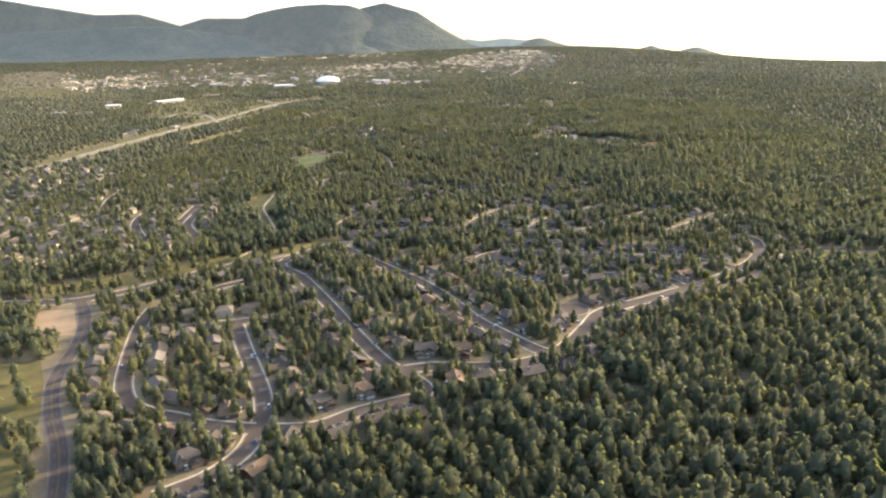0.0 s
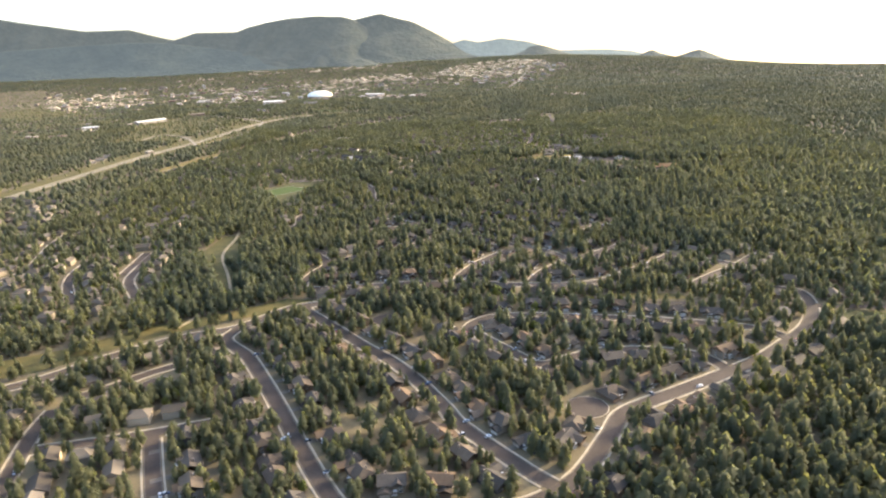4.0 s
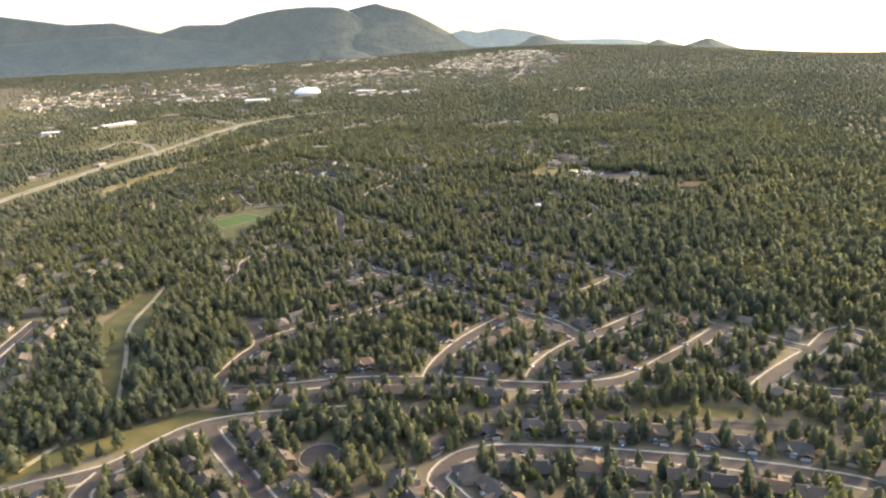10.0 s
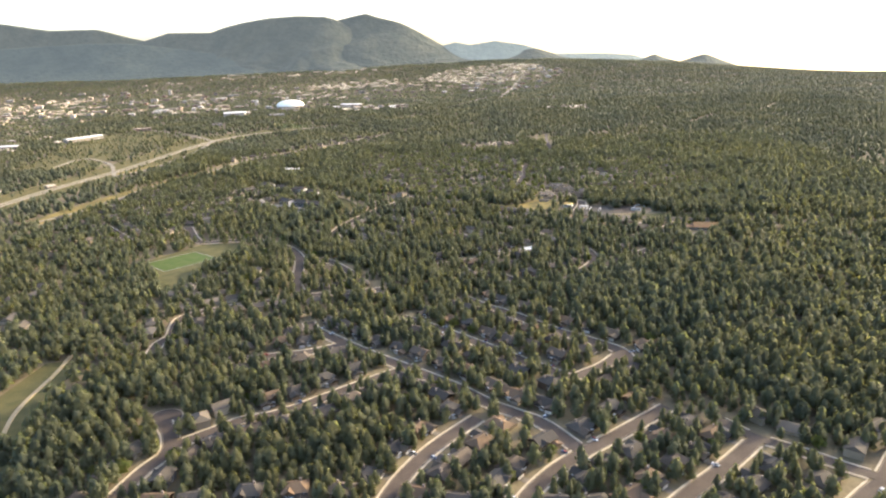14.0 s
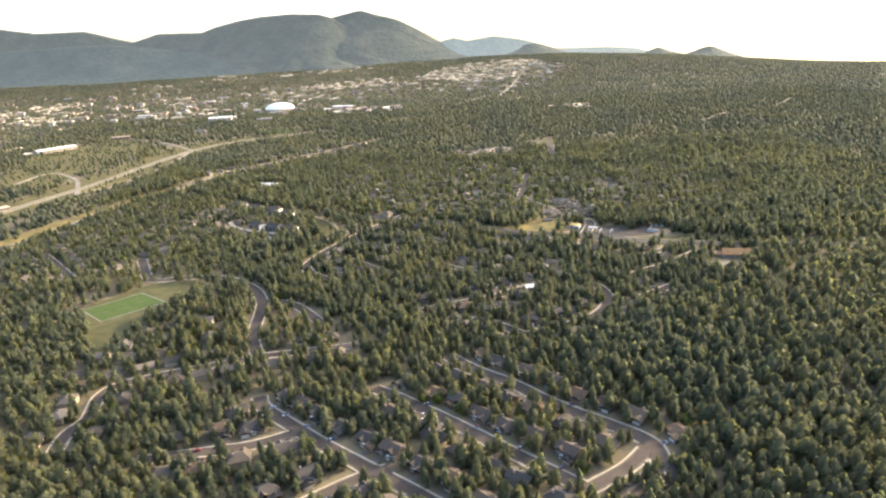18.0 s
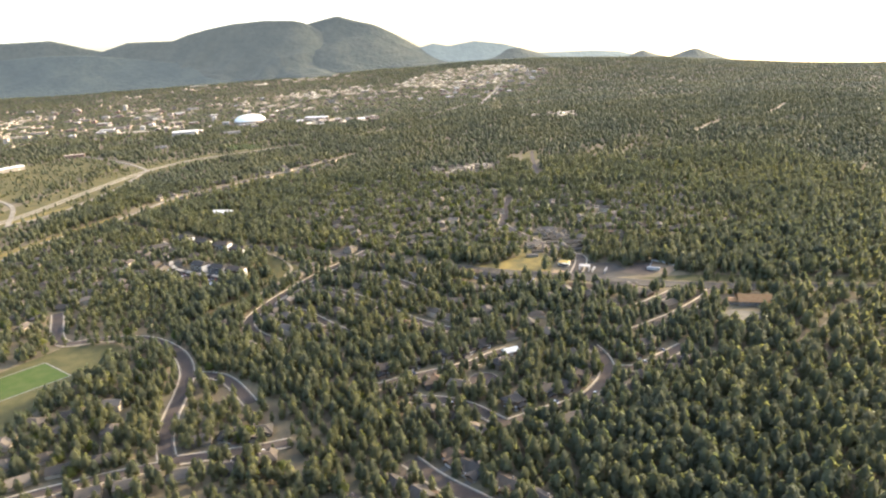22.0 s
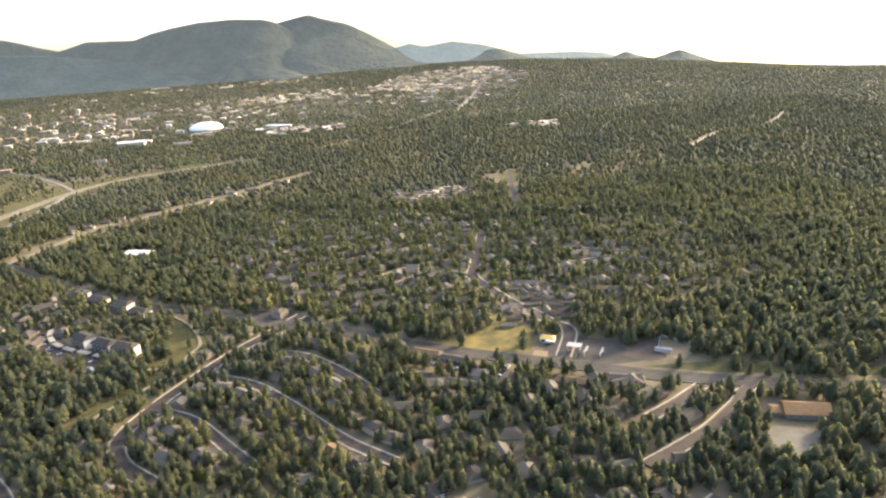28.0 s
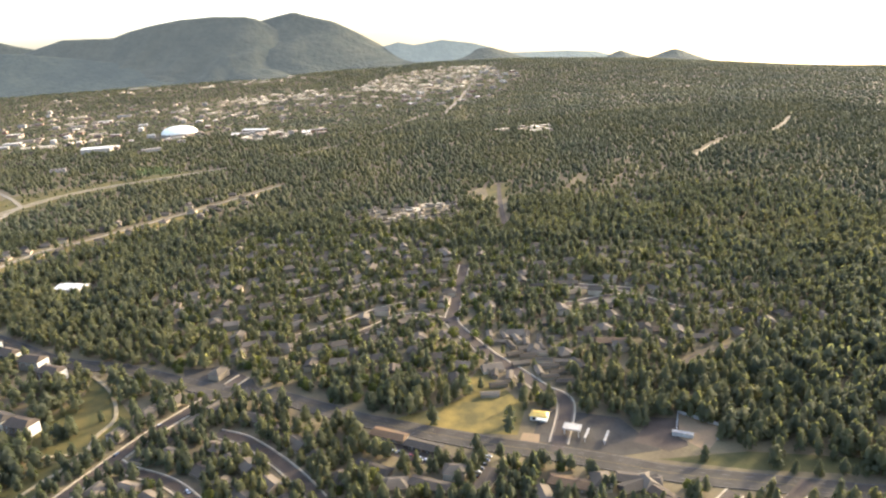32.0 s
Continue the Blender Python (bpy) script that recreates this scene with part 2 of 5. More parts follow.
def pitched(bm, x0, x1, y0, y1, z, rise, hip=0.0, along="x", thick=0.22):
    """A pitched roof over a rectangle with a ridge along x or y; hip: how far the ridge stands in from the ends."""
    def at(u, v, w):
        return (u, v, w) if along == "x" else (v, u, w)
    a0, a1, b0, b1 = (x0, x1, y0, y1) if along == "x" else (y0, y1, x0, x1)
    mid = (b0 + b1) / 2
    rows = []
    for d in (0, -thick):
        e = [bm.verts.new(at(u, v, z + d)) for u, v in ((a0, b0), (a1, b0), (a1, b1), (a0, b1))]
        r = [bm.verts.new(at(u, mid, z + rise + d)) for u in (a0 + hip, a1 - hip)]
        rows.append((e, r))
    (e, r), (f, s) = rows
    for q in ((e[0], e[1], r[1], r[0]), (e[2], e[3], r[0], r[1]), (e[1], e[2], r[1]), (e[3], e[0], r[0])):
        bm.faces.new(q)
    for q in ((f[0], f[1], s[1], s[0]), (f[2], f[3], s[0], s[1]), (f[1], f[2], s[1]), (f[3], f[0], s[0])):
        bm.faces.new(q)
    for i in range(4):
        j = (i + 1) % 4
        bm.faces.new((e[i], e[j], f[j], f[i]))
    return bm


# ---- ground ----
def smooth_step(a, b, v):
    k = np.clip((v - a) / (b - a), 0, 1)
    return k * k * (3 - 2 * k)


def height(x, y):
    """The lie of the land: level under the town, rising to the far mountains, falling away to the far east."""
    x, y = np.asarray(x, float), np.asarray(y, float)
    rise = np.interp(x, (-3000, 800, 1640, 2380, 3000), (95, 92, 44, -32, -110)) * smooth_step(3700, 5200, y)
    return rise


def build_ground():
    xs = np.concatenate([np.arange(-6000, -3000, 250), np.arange(-3000, 3001, 60), np.arange(3250, 6001, 250)])
    ys = np.concatenate([np.arange(-2500, 100, 200), np.arange(100, 5401, 60)])
    gx, gy = np.meshgrid(xs, ys)
    verts = np.stack([gx, gy, height(gx, gy)], -1).reshape(-1, 3)
    nx = len(xs)
    i = np.arange((len(ys) - 1) * (nx - 1))
    a = (i // (nx - 1)) * nx + i % (nx - 1)
    tagged(big_mesh("ground", verts, np.stack([a, a + 1, a + nx + 1, a + nx], -1), [GROUND], smooth=True), "dry brown forest floor with pale grass under pines", "ground", kind="structure")


build_ground()

# ---- a plan of what stands where, in cells of 4 m ----
CELL, X0, Y0 = 4.0, -3200.0, 100.0
NX, NY = 1600, 1310
NO_TREE = np.zeros((NY, NX), bool)       # roads, lots, houses
CARRIAGE = np.zeros((NY, NX), bool)      # roads alone
SUBURB = np.zeros((NY, NX), bool)        # near streets: thinner trees
OPEN = np.zeros((NY, NX), np.float32)    # meadows and open town: share of trees left out


def stamp(plan, points, radius, value=True):
    r = int(math.ceil(radius / CELL))
    gy, gx = np.mgrid[-r:r + 1, -r:r + 1]
    disc = gx ** 2 + gy ** 2 <= (radius / CELL) ** 2
    dx, dy = gx[disc], gy[disc]
    for x, y in points:
        cx, cy = int((x - X0) / CELL) + dx, int((y - Y0) / CELL) + dy
        ok = (cx >= 0) & (cx < NX) & (cy >= 0) & (cy < NY)
        plan[cy[ok], cx[ok]] = value


def read(plan, x, y):
    cx = np.clip(((np.asarray(x) - X0) / CELL).astype(int), 0, NX - 1)
    cy = np.clip(((np.asarray(y) - Y0) / CELL).astype(int), 0, NY - 1)
    return plan[cy, cx]


def inside(poly, x, y):
    x, y = np.asarray(x), np.asarray(y)
    hit = np.zeros(x.shape, bool)
    for (ax, ay), (bx, by) in zip(poly, poly[1:] + poly[:1]):
        crosses = (ay > y) != (by > y)
        hit ^= crosses & (x < (bx - ax) * (y - ay) / ((by - ay) or 1e-9) + ax)
    return hit


def inside_plan(poly):
    gx, gy = np.meshgrid(X0 + (np.arange(NX) + 0.5) * CELL, Y0 + (np.arange(NY) + 0.5) * CELL)
    return inside(poly, gx, gy)


def stamp_area(plan, poly, value):
    plan[inside_plan(poly)] = value


def curve_through(points, step=4.0):
    """A smooth line through the points, as an array of places about that far apart."""
    p = [np.array(q, float) for q in points]
    p = [2 * p[0] - p[1], *p, 2 * p[-1] - p[-2]]
    out = []
    for a, b, c, d in zip(p, p[1:], p[2:], p[3:]):
        n = max(2, int(np.linalg.norm(c - b) / step))
        for k in range(n):
            t = k / n
            out.append(0.5 * (2 * b + (c - a) * t + (2 * a - 5 * b + 4 * c - d) * t * t + (3 * b - a - 3 * c + d) * t ** 3))
    out.append(p[-2])
    return np.array(out)


ROADS = []


def plan_road(kind, width, points, homes=None):
    width *= 0.92 if kind == "street" else 1
    line = curve_through(points)
    way = np.gradient(line, axis=0)
    way /= np.linalg.norm(way, axis=1, keepdims=True) + 1e-9
    side = np.stack([way[:, 1], -way[:, 0]], -1)
    ROADS.append(dict(kind=kind, width=width, line=line, way=way, side=side, homes=kind == "street" if homes is None else homes))
    stamp(CARRIAGE, line, width / 2 + 0.5)
    stamp(NO_TREE, line[line[:, 1] < 2560], width / 2 + (3.2 if kind == "street" else 2.5 if kind == "highway" else 1.2 if kind == "path" else 0.0 if kind == "alley" else 10 if kind == "backroad" else 5))
    stamp(NO_TREE, line[line[:, 1] >= 2560], width / 2 + {"freeway": -8, "dirtroad": 4}.get(kind, -1))
    if kind == "street":
        stamp(SUBURB, line, 42)
    if kind in ("freeway", "backroad", "ramp"):
        stamp(NO_TREE, line[line[:, 1] < 2480], width / 2 + 8)
    return ROADS[-1]


def ribbon(road, a, b, z0, z1, keep=None, dashed=False):
    """Verts and faces of a strip along a road between two offsets from its middle, with its top at z1 and its sides down to z0."""
    line, side = road["line"], road["side"]
    low = height(line[:, 0], line[:, 1])
    rows = []
    for off, z in ((a, z0), (a, z1), (b, z1), (b, z0)):
        p = line + side * off
        rows.append(np.column_stack([p, low + z]))
    verts = np.stack(rows, 1).reshape(-1, 3)
    i = np.arange(len(line) - 1)
    if keep is not None:
        i = i[keep[:-1] & keep[1:]]
    if dashed:
        i = i[i % 3 == 0]
    i = i * 4
    faces = np.concatenate([np.stack([i + k, i + k + 1, i + k + 5, i + k + 4], -1) for k in range(3)])
    return verts, faces


def strip(name, pieces, mat, label, category, parent=None):
    verts, faces, n = [], [], 0
    for v, f in pieces:
        verts.append(v), faces.append(f + n)
        n += len(v)
    faces = np.concatenate(faces)
    if not len(faces):
        return None
    return tagged(big_mesh(name, np.concatenate(verts), faces[:, ::-1], [mat]), label, category, kind="structure")


def build_road(road, i):
    kind, w, line, side = road["kind"], road["width"], road["line"], road["side"]
    z = 0.06 + 0.012 * i
    if kind in ("dirtroad", "path"):
        strip("road" if kind == "dirtroad" else "footpath", [ribbon(road, -w / 2, w / 2, -0.3, z)], GRAVEL, "pale gravel track through dry grass and pines", "track")
        return
    pale = kind in ("highway", "freeway", "backroad", "ramp")
    if kind == "freeway":
        strip("road", [ribbon(road, -w / 2, -3, -0.3, z), ribbon(road, 3, w / 2, -0.3, z)], PALE_CONCRETE, "pale divided freeway with a dry grass median", "road")
        return
    if kind in ("ramp", "backroad"):
        strip("road", [ribbon(road, -w / 2, w / 2, -0.3, z)], PALE_CONCRETE, "pale worn road beside the freeway", "road")
        return
    strip("road", [ribbon(road, -w / 2, w / 2, -0.3, z)], OLD_ASPHALT if pale else ASPHALT,
          "sun-bleached grey asphalt highway with dry verges" if pale else "dark asphalt residential street between pale kerbs", "road")
    top = z + 0.02
    if kind in ("arterial", "avenue", "highway", "freeway"):
        strip("centre_line", [ribbon(road, o - 0.09, o + 0.09, z, top) for o in (-0.3, 0.3)], YELLOW_LINE, "worn yellow double centre line", "road marking")
        strip("lane_line", [ribbon(road, o - 0.09, o + 0.09, z, top, dashed=abs(o) < w / 2 - 1) for o in (-w / 4, w / 4, 0.6 - w / 2, w / 2 - 0.6)], PAINT_LINE, "worn white lane lines", "road marking")
    if kind in ("street", "arterial", "avenue"):
        kerbs, walks = [], []
        for s in (-1, 1):
            for a, b, up, out in ((w / 2, w / 2 + 0.45, 0.18, kerbs), (w / 2 + 1.1, w / 2 + 2.3, 0.16, walks))[:1 if kind == "arterial" else 2]:
                own = np.copy(line + side * (s * (a + b) / 2))
                free = np.ones(len(line), bool)
                for other in ROADS:
                    if other is not road:
                        near = other["line"][(np.abs(other["line"] - own.mean(0)) < np.ptp(own, axis=0) / 2 + 20).all(1)]
                        if len(near):
                            d = np.min(np.linalg.norm(own[:, None] - near[None], axis=2), axis=1)
                            free &= d > other["width"] / 2 + 0.6
                lo, hi = sorted((s * a, s * b))
                out.append(ribbon(road, lo, hi, -0.3, z + up, keep=free))
        strip("kerb", kerbs, KERB, "pale concrete kerb along the street", "kerb")
        if walks:
            strip("pavement", walks, CONCRETE, "pale concrete pavement beside the street", "pavement")

def turning_circle(px, py, radius):
    own = min(range(len(ROADS)), key=lambda k: np.min(np.linalg.norm(ROADS[k]["line"] - (px, py), axis=1)))
    z = 0.06 + 0.012 * own
    bm = bmesh.new()
    bmesh.ops.create_cone(bm, cap_ends=True, segments=40, radius1=radius, radius2=radius, depth=1.0, matrix=pose(px, py, z - 0.48))
    tagged(part("turning_circle", bm, ASPHALT), "dark asphalt turning circle at a street's end", "road", kind="structure")
    bm = bmesh.new()
    bmesh.ops.create_cone(bm, cap_ends=True, segments=40, radius1=radius + 0.5, radius2=radius + 0.5, depth=0.9, matrix=pose(px, py, z - 0.465))
    tagged(part("pavement", bm, CONCRETE), "pale concrete rim round a turning circle", "pavement", kind="structure")
    stamp(NO_TREE, [(px, py)], radius + 5)
    stamp(CARRIAGE, [(px, py)], radius)


plan_road("arterial", 10, [(-180, 250), (-197, 291), (-207, 313), (-221, 339), (-240, 368), (-259, 403), (-269, 432), (-275, 463), (-286, 500), (-301, 532), (-318, 560)])
plan_road("avenue", 10, [(-620, 548), (-365, 559), (-324, 563), (-283, 587), (-247, 621), (-205, 652), (-160, 670), (-125, 708), (-96, 719), (-59, 723), (-20, 724)])
plan_road("alley", 8, [(-24, 724), (0, 723), (55, 715), (116, 706), (167, 697), (215, 687), (261, 678), (296, 672), (323, 668), (430, 655), (560, 640)])
plan_road("street", 9, [(-247, 542), (-245, 516), (-235, 474), (-221, 427), (-210, 399), (-198, 382), (-182, 371), (-164, 365), (-142, 356), (-114, 351)])
plan_road("street", 9, [(-168, 508), (-148, 460), (-131, 422), (-119, 394), (-112, 371), (-111, 350), (-113, 328), (-125, 307), (-147, 290)])
plan_road("street", 8, [(-233, 494), (-202, 500), (-168, 508), (-130, 519)])
plan_road("street", 8, [(-245, 555), (-225, 569), (-201, 592), (-177, 608)])
plan_road("street", 9, [(-159, 667), (-162, 645), (-137, 614), (-118, 580), (-93, 531), (-69, 481), (-49, 443), (-36, 423), (-21, 406), (-14, 394), (-16, 384), (-26, 380), (-42, 373), (-57, 365), (-74, 353), (-91, 350), (-108, 351)])
plan_road("street", 9, [(-112, 714), (-104, 698), (-83, 671), (-52, 629), (-25, 596), (-5, 564), (13, 528), (25, 502), (58, 456), (71, 441)])
plan_road("street", 10, [(-32, 419), (-7, 424), (25, 422), (51, 425), (71, 435), (89, 452), (111, 486), (124, 508), (143, 521), (171, 536), (205, 555), (238, 574), (267, 597), (296, 623), (314, 647), (323, 666)])
plan_road("street", 8, [(44, 635), (35, 648), (45, 665), (67, 673), (114, 668), (154, 660), (193, 651), (230, 640), (263, 626), (275, 608)])
plan_road("street", 8, [(34, 650), (44, 634), (65, 603), (81, 582), (93, 582), (111, 591), (131, 598), (157, 599), (181, 594), (202, 583), (212, 560)])
plan_road("street", 9, [(243, 725), (265, 745), (290, 764), (310, 779), (336, 804), (352, 809), (360, 801)])
plan_road("street", 8, [(264, 740), (274, 725), (307, 715), (330, 703), (328, 678), (319, 660)])
plan_road("street", 9, [(-111, 759), (-83, 758), (-51, 762), (-15, 764), (13, 761), (41, 759), (84, 748), (122, 743), (154, 745), (175, 753), (202, 775), (223, 791), (246, 811), (260, 824)])
plan_road("street", 9, [(-124, 764), (-124, 779), (-121, 794), (-116, 813), (-109, 831), (-114, 850), (-125, 867)])
plan_road("street", 8, [(-109, 837), (-86, 855), (-70, 867), (-51, 872), (-29, 886), (-7, 903), (26, 927), (46, 937)])
plan_road("street", 9, [(28, 756), (34, 781), (47, 808), (64, 832), (88, 858)])
plan_road("street", 9, [(102, 756), (110, 774), (127, 795), (150, 815), (176, 833), (204, 854), (216, 863)])
plan_road("street", 8, [(244, 844), (257, 825), (278, 807), (296, 790), (308, 780)])
plan_road("street", 8, [(-111, 959), (-71, 965), (-43, 970), (-14, 984)])
plan_road("street", 10, [(86, 1082), (105, 1058), (131, 1033), (151, 1008), (169, 989), (187, 973), (203, 957), (209, 945), (208, 928)])
plan_road("street", 9, [(29, 1037), (53, 1016), (86, 984), (112, 957), (138, 930), (160, 908)])
plan_road("street", 8, [(160, 908), (187, 926), (206, 946)])
plan_road("street", 9, [(-55, 1033), (-49, 1018), (-25, 993), (1, 967), (28, 943), (52, 922), (76, 900), (97, 876), (114, 862), (130, 848), (148, 817)])
plan_road("street", 8, [(239, 1185), (260, 1182), (284, 1196), (310, 1214)])
plan_road("street", 8, [(59, 1181), (84, 1192), (110, 1200), (134, 1209), (153, 1222), (168, 1230)])
plan_road("street", 9, [(-288, 1392), (-246, 1314), (-205, 1314), (-161, 1306), (-124, 1274), (-102, 1234), (-94, 1194), (-90, 1158), (-83, 1126), (-71, 1098)], homes=False)
plan_road("street", 8, [(-94, 1226), (-72, 1219), (-55, 1202), (-34, 1170)], homes=False)
plan_road("street", 8, [(-175, 972), (-178, 996), (-173, 1013), (-179, 1046), (-172, 1062), (-149, 1074), (-126, 1082), (-101, 1090), (-74, 1097)])
plan_road("street", 8, [(-72, 1101), (-24, 1107), (6, 1113)])
plan_road("street", 8, [(-431, 1433), (-388, 1384), (-345, 1332)])
plan_road("street", 9, [(-32, 1276), (-57, 1298), (-70, 1319), (-73, 1341), (-63, 1376), (-47, 1413), (-24, 1459), (5, 1503), (28, 1540)])
plan_road("street", 6.5, [(-36, 1428), (-24, 1418), (11, 1397), (46, 1359), (88, 1308), (124, 1276)])
plan_road("street", 6.5, [(-66, 1376), (-54, 1368), (-23, 1347), (11, 1307), (30, 1286)])
plan_road("street", 8, [(26, 1454), (47, 1442), (70, 1419), (93, 1390), (107, 1368)])
plan_road("highway", 17, [(-403, 1803), (-320, 1722), (-234, 1660), (-154, 1602), (-82, 1572), (-19, 1535), (18, 1515), (56, 1503), (94, 1479), (130, 1455), (170, 1434), (211, 1413), (251, 1396), (290, 1378), (327, 1360), (372, 1345), (416, 1331), (435, 1325), (600, 1290), (800, 1250), (1100, 1215)])
plan_road("street", 10, [(239, 1780), (228, 1723), (217, 1660), (210, 1618), (222, 1577), (237, 1538), (255, 1504), (268, 1476), (280, 1453), (260, 1395)], homes=False)
plan_road("lane", 7, [(311, 1921), (320, 2013), (333, 2124), (345, 2210)], homes=False)
plan_road("freeway", 20, [(-721, 1206), (-657, 1644), (-625, 1790), (-592, 1914), (-568, 2090), (-532, 2280), (-470, 2400), (-370, 2470), (-270, 2530), (-175, 2590), (-55, 2710), (40, 2830), (150, 3080), (290, 3400)])
plan_road("backroad", 7, [(-538, 1449), (-498, 1521), (-474, 1613), (-464, 1686), (-403, 1803), (-352, 1963), (-300, 2021), (-262, 2067), (-166, 2183), (-60, 2330)])
plan_road("ramp", 8, [(-580, 1817), (-662, 1976), (-762, 2065), (-776, 1954)])
plan_road("ramp", 8, [(-525, 2290), (-600, 2390), (-700, 2500), (-819, 2603)])
plan_road("ramp", 8, [(-586, 1823), (-555, 1860), (-533, 1922), (-516, 2050), (-523, 2210), (-534, 2290)])
plan_road("backroad", 13, [(332, 3332), (400, 3660), (486, 4059), (570, 4380), (658, 4674)])
plan_road("dirtroad", 9, [(762, 2341), (849, 2449), (939, 2535), (1054, 2574), (1210, 2775)])
plan_road("street", 8, [(-518, 773), (-493, 799), (-461, 816), (-445, 855), (-470, 950), (-477, 1003)])
plan_road("street", 8, [(-325, 826), (-331, 904)])
plan_road("street", 8, [(-338, 743), (-370, 798), (-383, 836), (-387, 885)])
plan_road("street", 8, [(-282, 755), (-310, 805), (-317, 851), (-322, 895)])
plan_road("street", 8, [(151, 1115), (179, 1128), (205, 1138), (218, 1149), (231, 1166), (239, 1185), (240, 1206), (236, 1225)])
plan_road("street", 8, [(86, 1159), (110, 1153), (128, 1142), (151, 1115)])
plan_road("street", 7, [(515, 2045), (542, 1992)])
plan_road("street", 8, [(325, 1636), (391, 1646), (432, 1603), (487, 1602)])
plan_road("street", 8, [(298, 1708), (365, 1678), (407, 1658)])
plan_road("lane", 6, [(381, 1493), (413, 1512), (447, 1522)])
plan_road("street", 8, [(124, 1609), (167, 1640), (210, 1618)])
plan_road("street", 8, [(60, 1609), (101, 1633), (150, 1666), (209, 1677)])
plan_road("street", 8, [(25, 1692), (83, 1713), (144, 1743), (225, 1724)])
plan_road("path", 3, [(-213, 672), (-198, 708), (-186, 736), (-194, 768), (-210, 813), (-236, 883), (-240, 947), (-245, 986)])
plan_road("path", 3, [(-105, 1563), (-79, 1532), (-59, 1490), (-63, 1464), (-62, 1446)])
plan_road("path", 3, [(-110, 1446), (-85, 1442), (-63, 1440), (-78, 1412), (-98, 1377), (-116, 1347), (-128, 1326)])
plan_road("street", 8, [(398, 1342), (387, 1333), (376, 1323), (368, 1312), (356, 1301), (332, 1281), (302, 1262), (280, 1249)], homes=False)
plan_road("street", 7, [(300, 1302), (328, 1320), (352, 1338)])
plan_road("path", 2.5, [(385, 1184), (404, 1207), (433, 1230), (464, 1257), (493, 1281)])

for px, py, radius in ((105, 519, 13), (-126, 874, 11), (-190, 572, 12), (142, 1181, 11), (-34, 675, 12)):
    turning_circle(px, py, radius)


for i, road in enumerate(ROADS):
    build_road(road, i)


# ---- open ground ----
def patch(name, poly, mat, label, category, z=0.03, bare=0.9):
    """A flat area on the ground, a hand's width thick."""
    bm = bmesh.new()
    top = [bm.verts.new((x, y, float(height(x, y)) + z)) for x, y in poly]
    bottom = [bm.verts.new((x, y, float(height(x, y)) - 0.3)) for x, y in poly]
    bm.faces.new(top)
    for k in range(len(poly)):
        j = (k + 1) % len(poly)
        bm.faces.new((top[k], top[j], bottom[j], bottom[k]))
    stamp_area(OPEN, poly, bare)
    return tagged(part(name, bm, mat), label, category, kind="structure")


patch("meadow", [(-288, 1232), (-250, 1284), (-236, 1304), (-186, 1300), (-166, 1276), (-184, 1240), (-197, 1222), (-205, 1154), (-209, 1121), (-222, 1123), (-243, 1158), (-263, 1196)], OLIVE_GRASS, "dry grass round a mown sports pitch", "meadow", bare=1.0)
patch("sports_pitch", [(-281, 1229), (-239, 1270), (-203, 1241), (-248, 1197)], PITCH, "green mown sports pitch with pale edge lines", "pitch", 0.06, 1.0)
def mark(ax, ay, bx, by, wide=0.35):
    length = math.hypot(bx - ax, by - ay)
    ob = tagged(part("pitch_line", boxes((0, length, -wide / 2, wide / 2, -0.05, 0.09)), PAINT_LINE), "worn white line on a grass pitch", "marking", kind="structure")
    ob.matrix_basis = pose(ax, ay, 0, 0, 0, math.degrees(math.atan2(by - ay, bx - ax)))


for a, b in (((-282, 1229), (-239, 1271)), ((-239, 1271), (-202, 1241)), ((-202, 1241), (-248, 1196)), ((-248, 1196), (-282, 1229))):
    mark(*a, *b, 1.1)
patch("meadow", [(-193, 740), (-230, 815), (-265, 894), (-258, 966), (-232, 972), (-222, 906), (-196, 813), (-170, 739)], OLIVE_GRASS, "long strip of dry grass beside a gravel path", "meadow", bare=0.95)
patch("verge", [(-225, 655), (-187, 679), (-141, 699), (-127, 716), (-100, 727), (-130, 735), (-168, 712), (-203, 694), (-235, 684)], DRY_GRASS, "yellow-green grass verge beside the avenue", "verge", bare=0.9)
patch("verge", [(-360, 572), (-290, 600), (-250, 635), (-225, 656), (-235, 684), (-290, 640), (-370, 605)], DRY_GRASS, "yellow-green grass verge beside the avenue", "verge", bare=0.85)
patch("meadow", [(160, 704), (232, 694), (228, 708), (165, 716)], GOLD_GRASS, "sunlit dry grass strip behind the houses", "meadow", bare=0.9)
patch("meadow", [(330, 658), (430, 646), (430, 612), (326, 622)], OLIVE_GRASS, "olive grass clearing at the wood's edge", "meadow", bare=0.85)
patch("car_park", [(-68, 756), (-38, 758), (-42, 737), (-61, 734)], OLD_ASPHALT, "small worn car park beside the street", "car park", 0.04, 1.0)
patch("meadow", [(-380, 447), (-290, 446), (-262, 400), (-215, 292), (-200, 200), (-420, 200)], DRY_GRASS, "open dry yellow grass beside a wide road", "meadow", bare=0.9)
patch("building_plot", [(-343, 540), (-315, 544), (-286, 490), (-323, 488)], BARE, "bare graded reddish soil on an empty plot", "plot", 0.05, 1.0)
patch("meadow", [(150, 1452), (190, 1464), (212, 1478), (213, 1499), (224, 1518), (240, 1481), (250, 1453), (238, 1418), (212, 1424)], GOLD_GRASS, "golden dry grass clearing beside the highway", "meadow", bare=0.93)
patch("meadow", [(-117, 1484), (-99, 1531), (-105, 1563), (-75, 1530), (-45, 1486), (-50, 1440), (-97, 1436)], DRY_GRASS, "dry grass with a winding footpath", "meadow", bare=0.8)
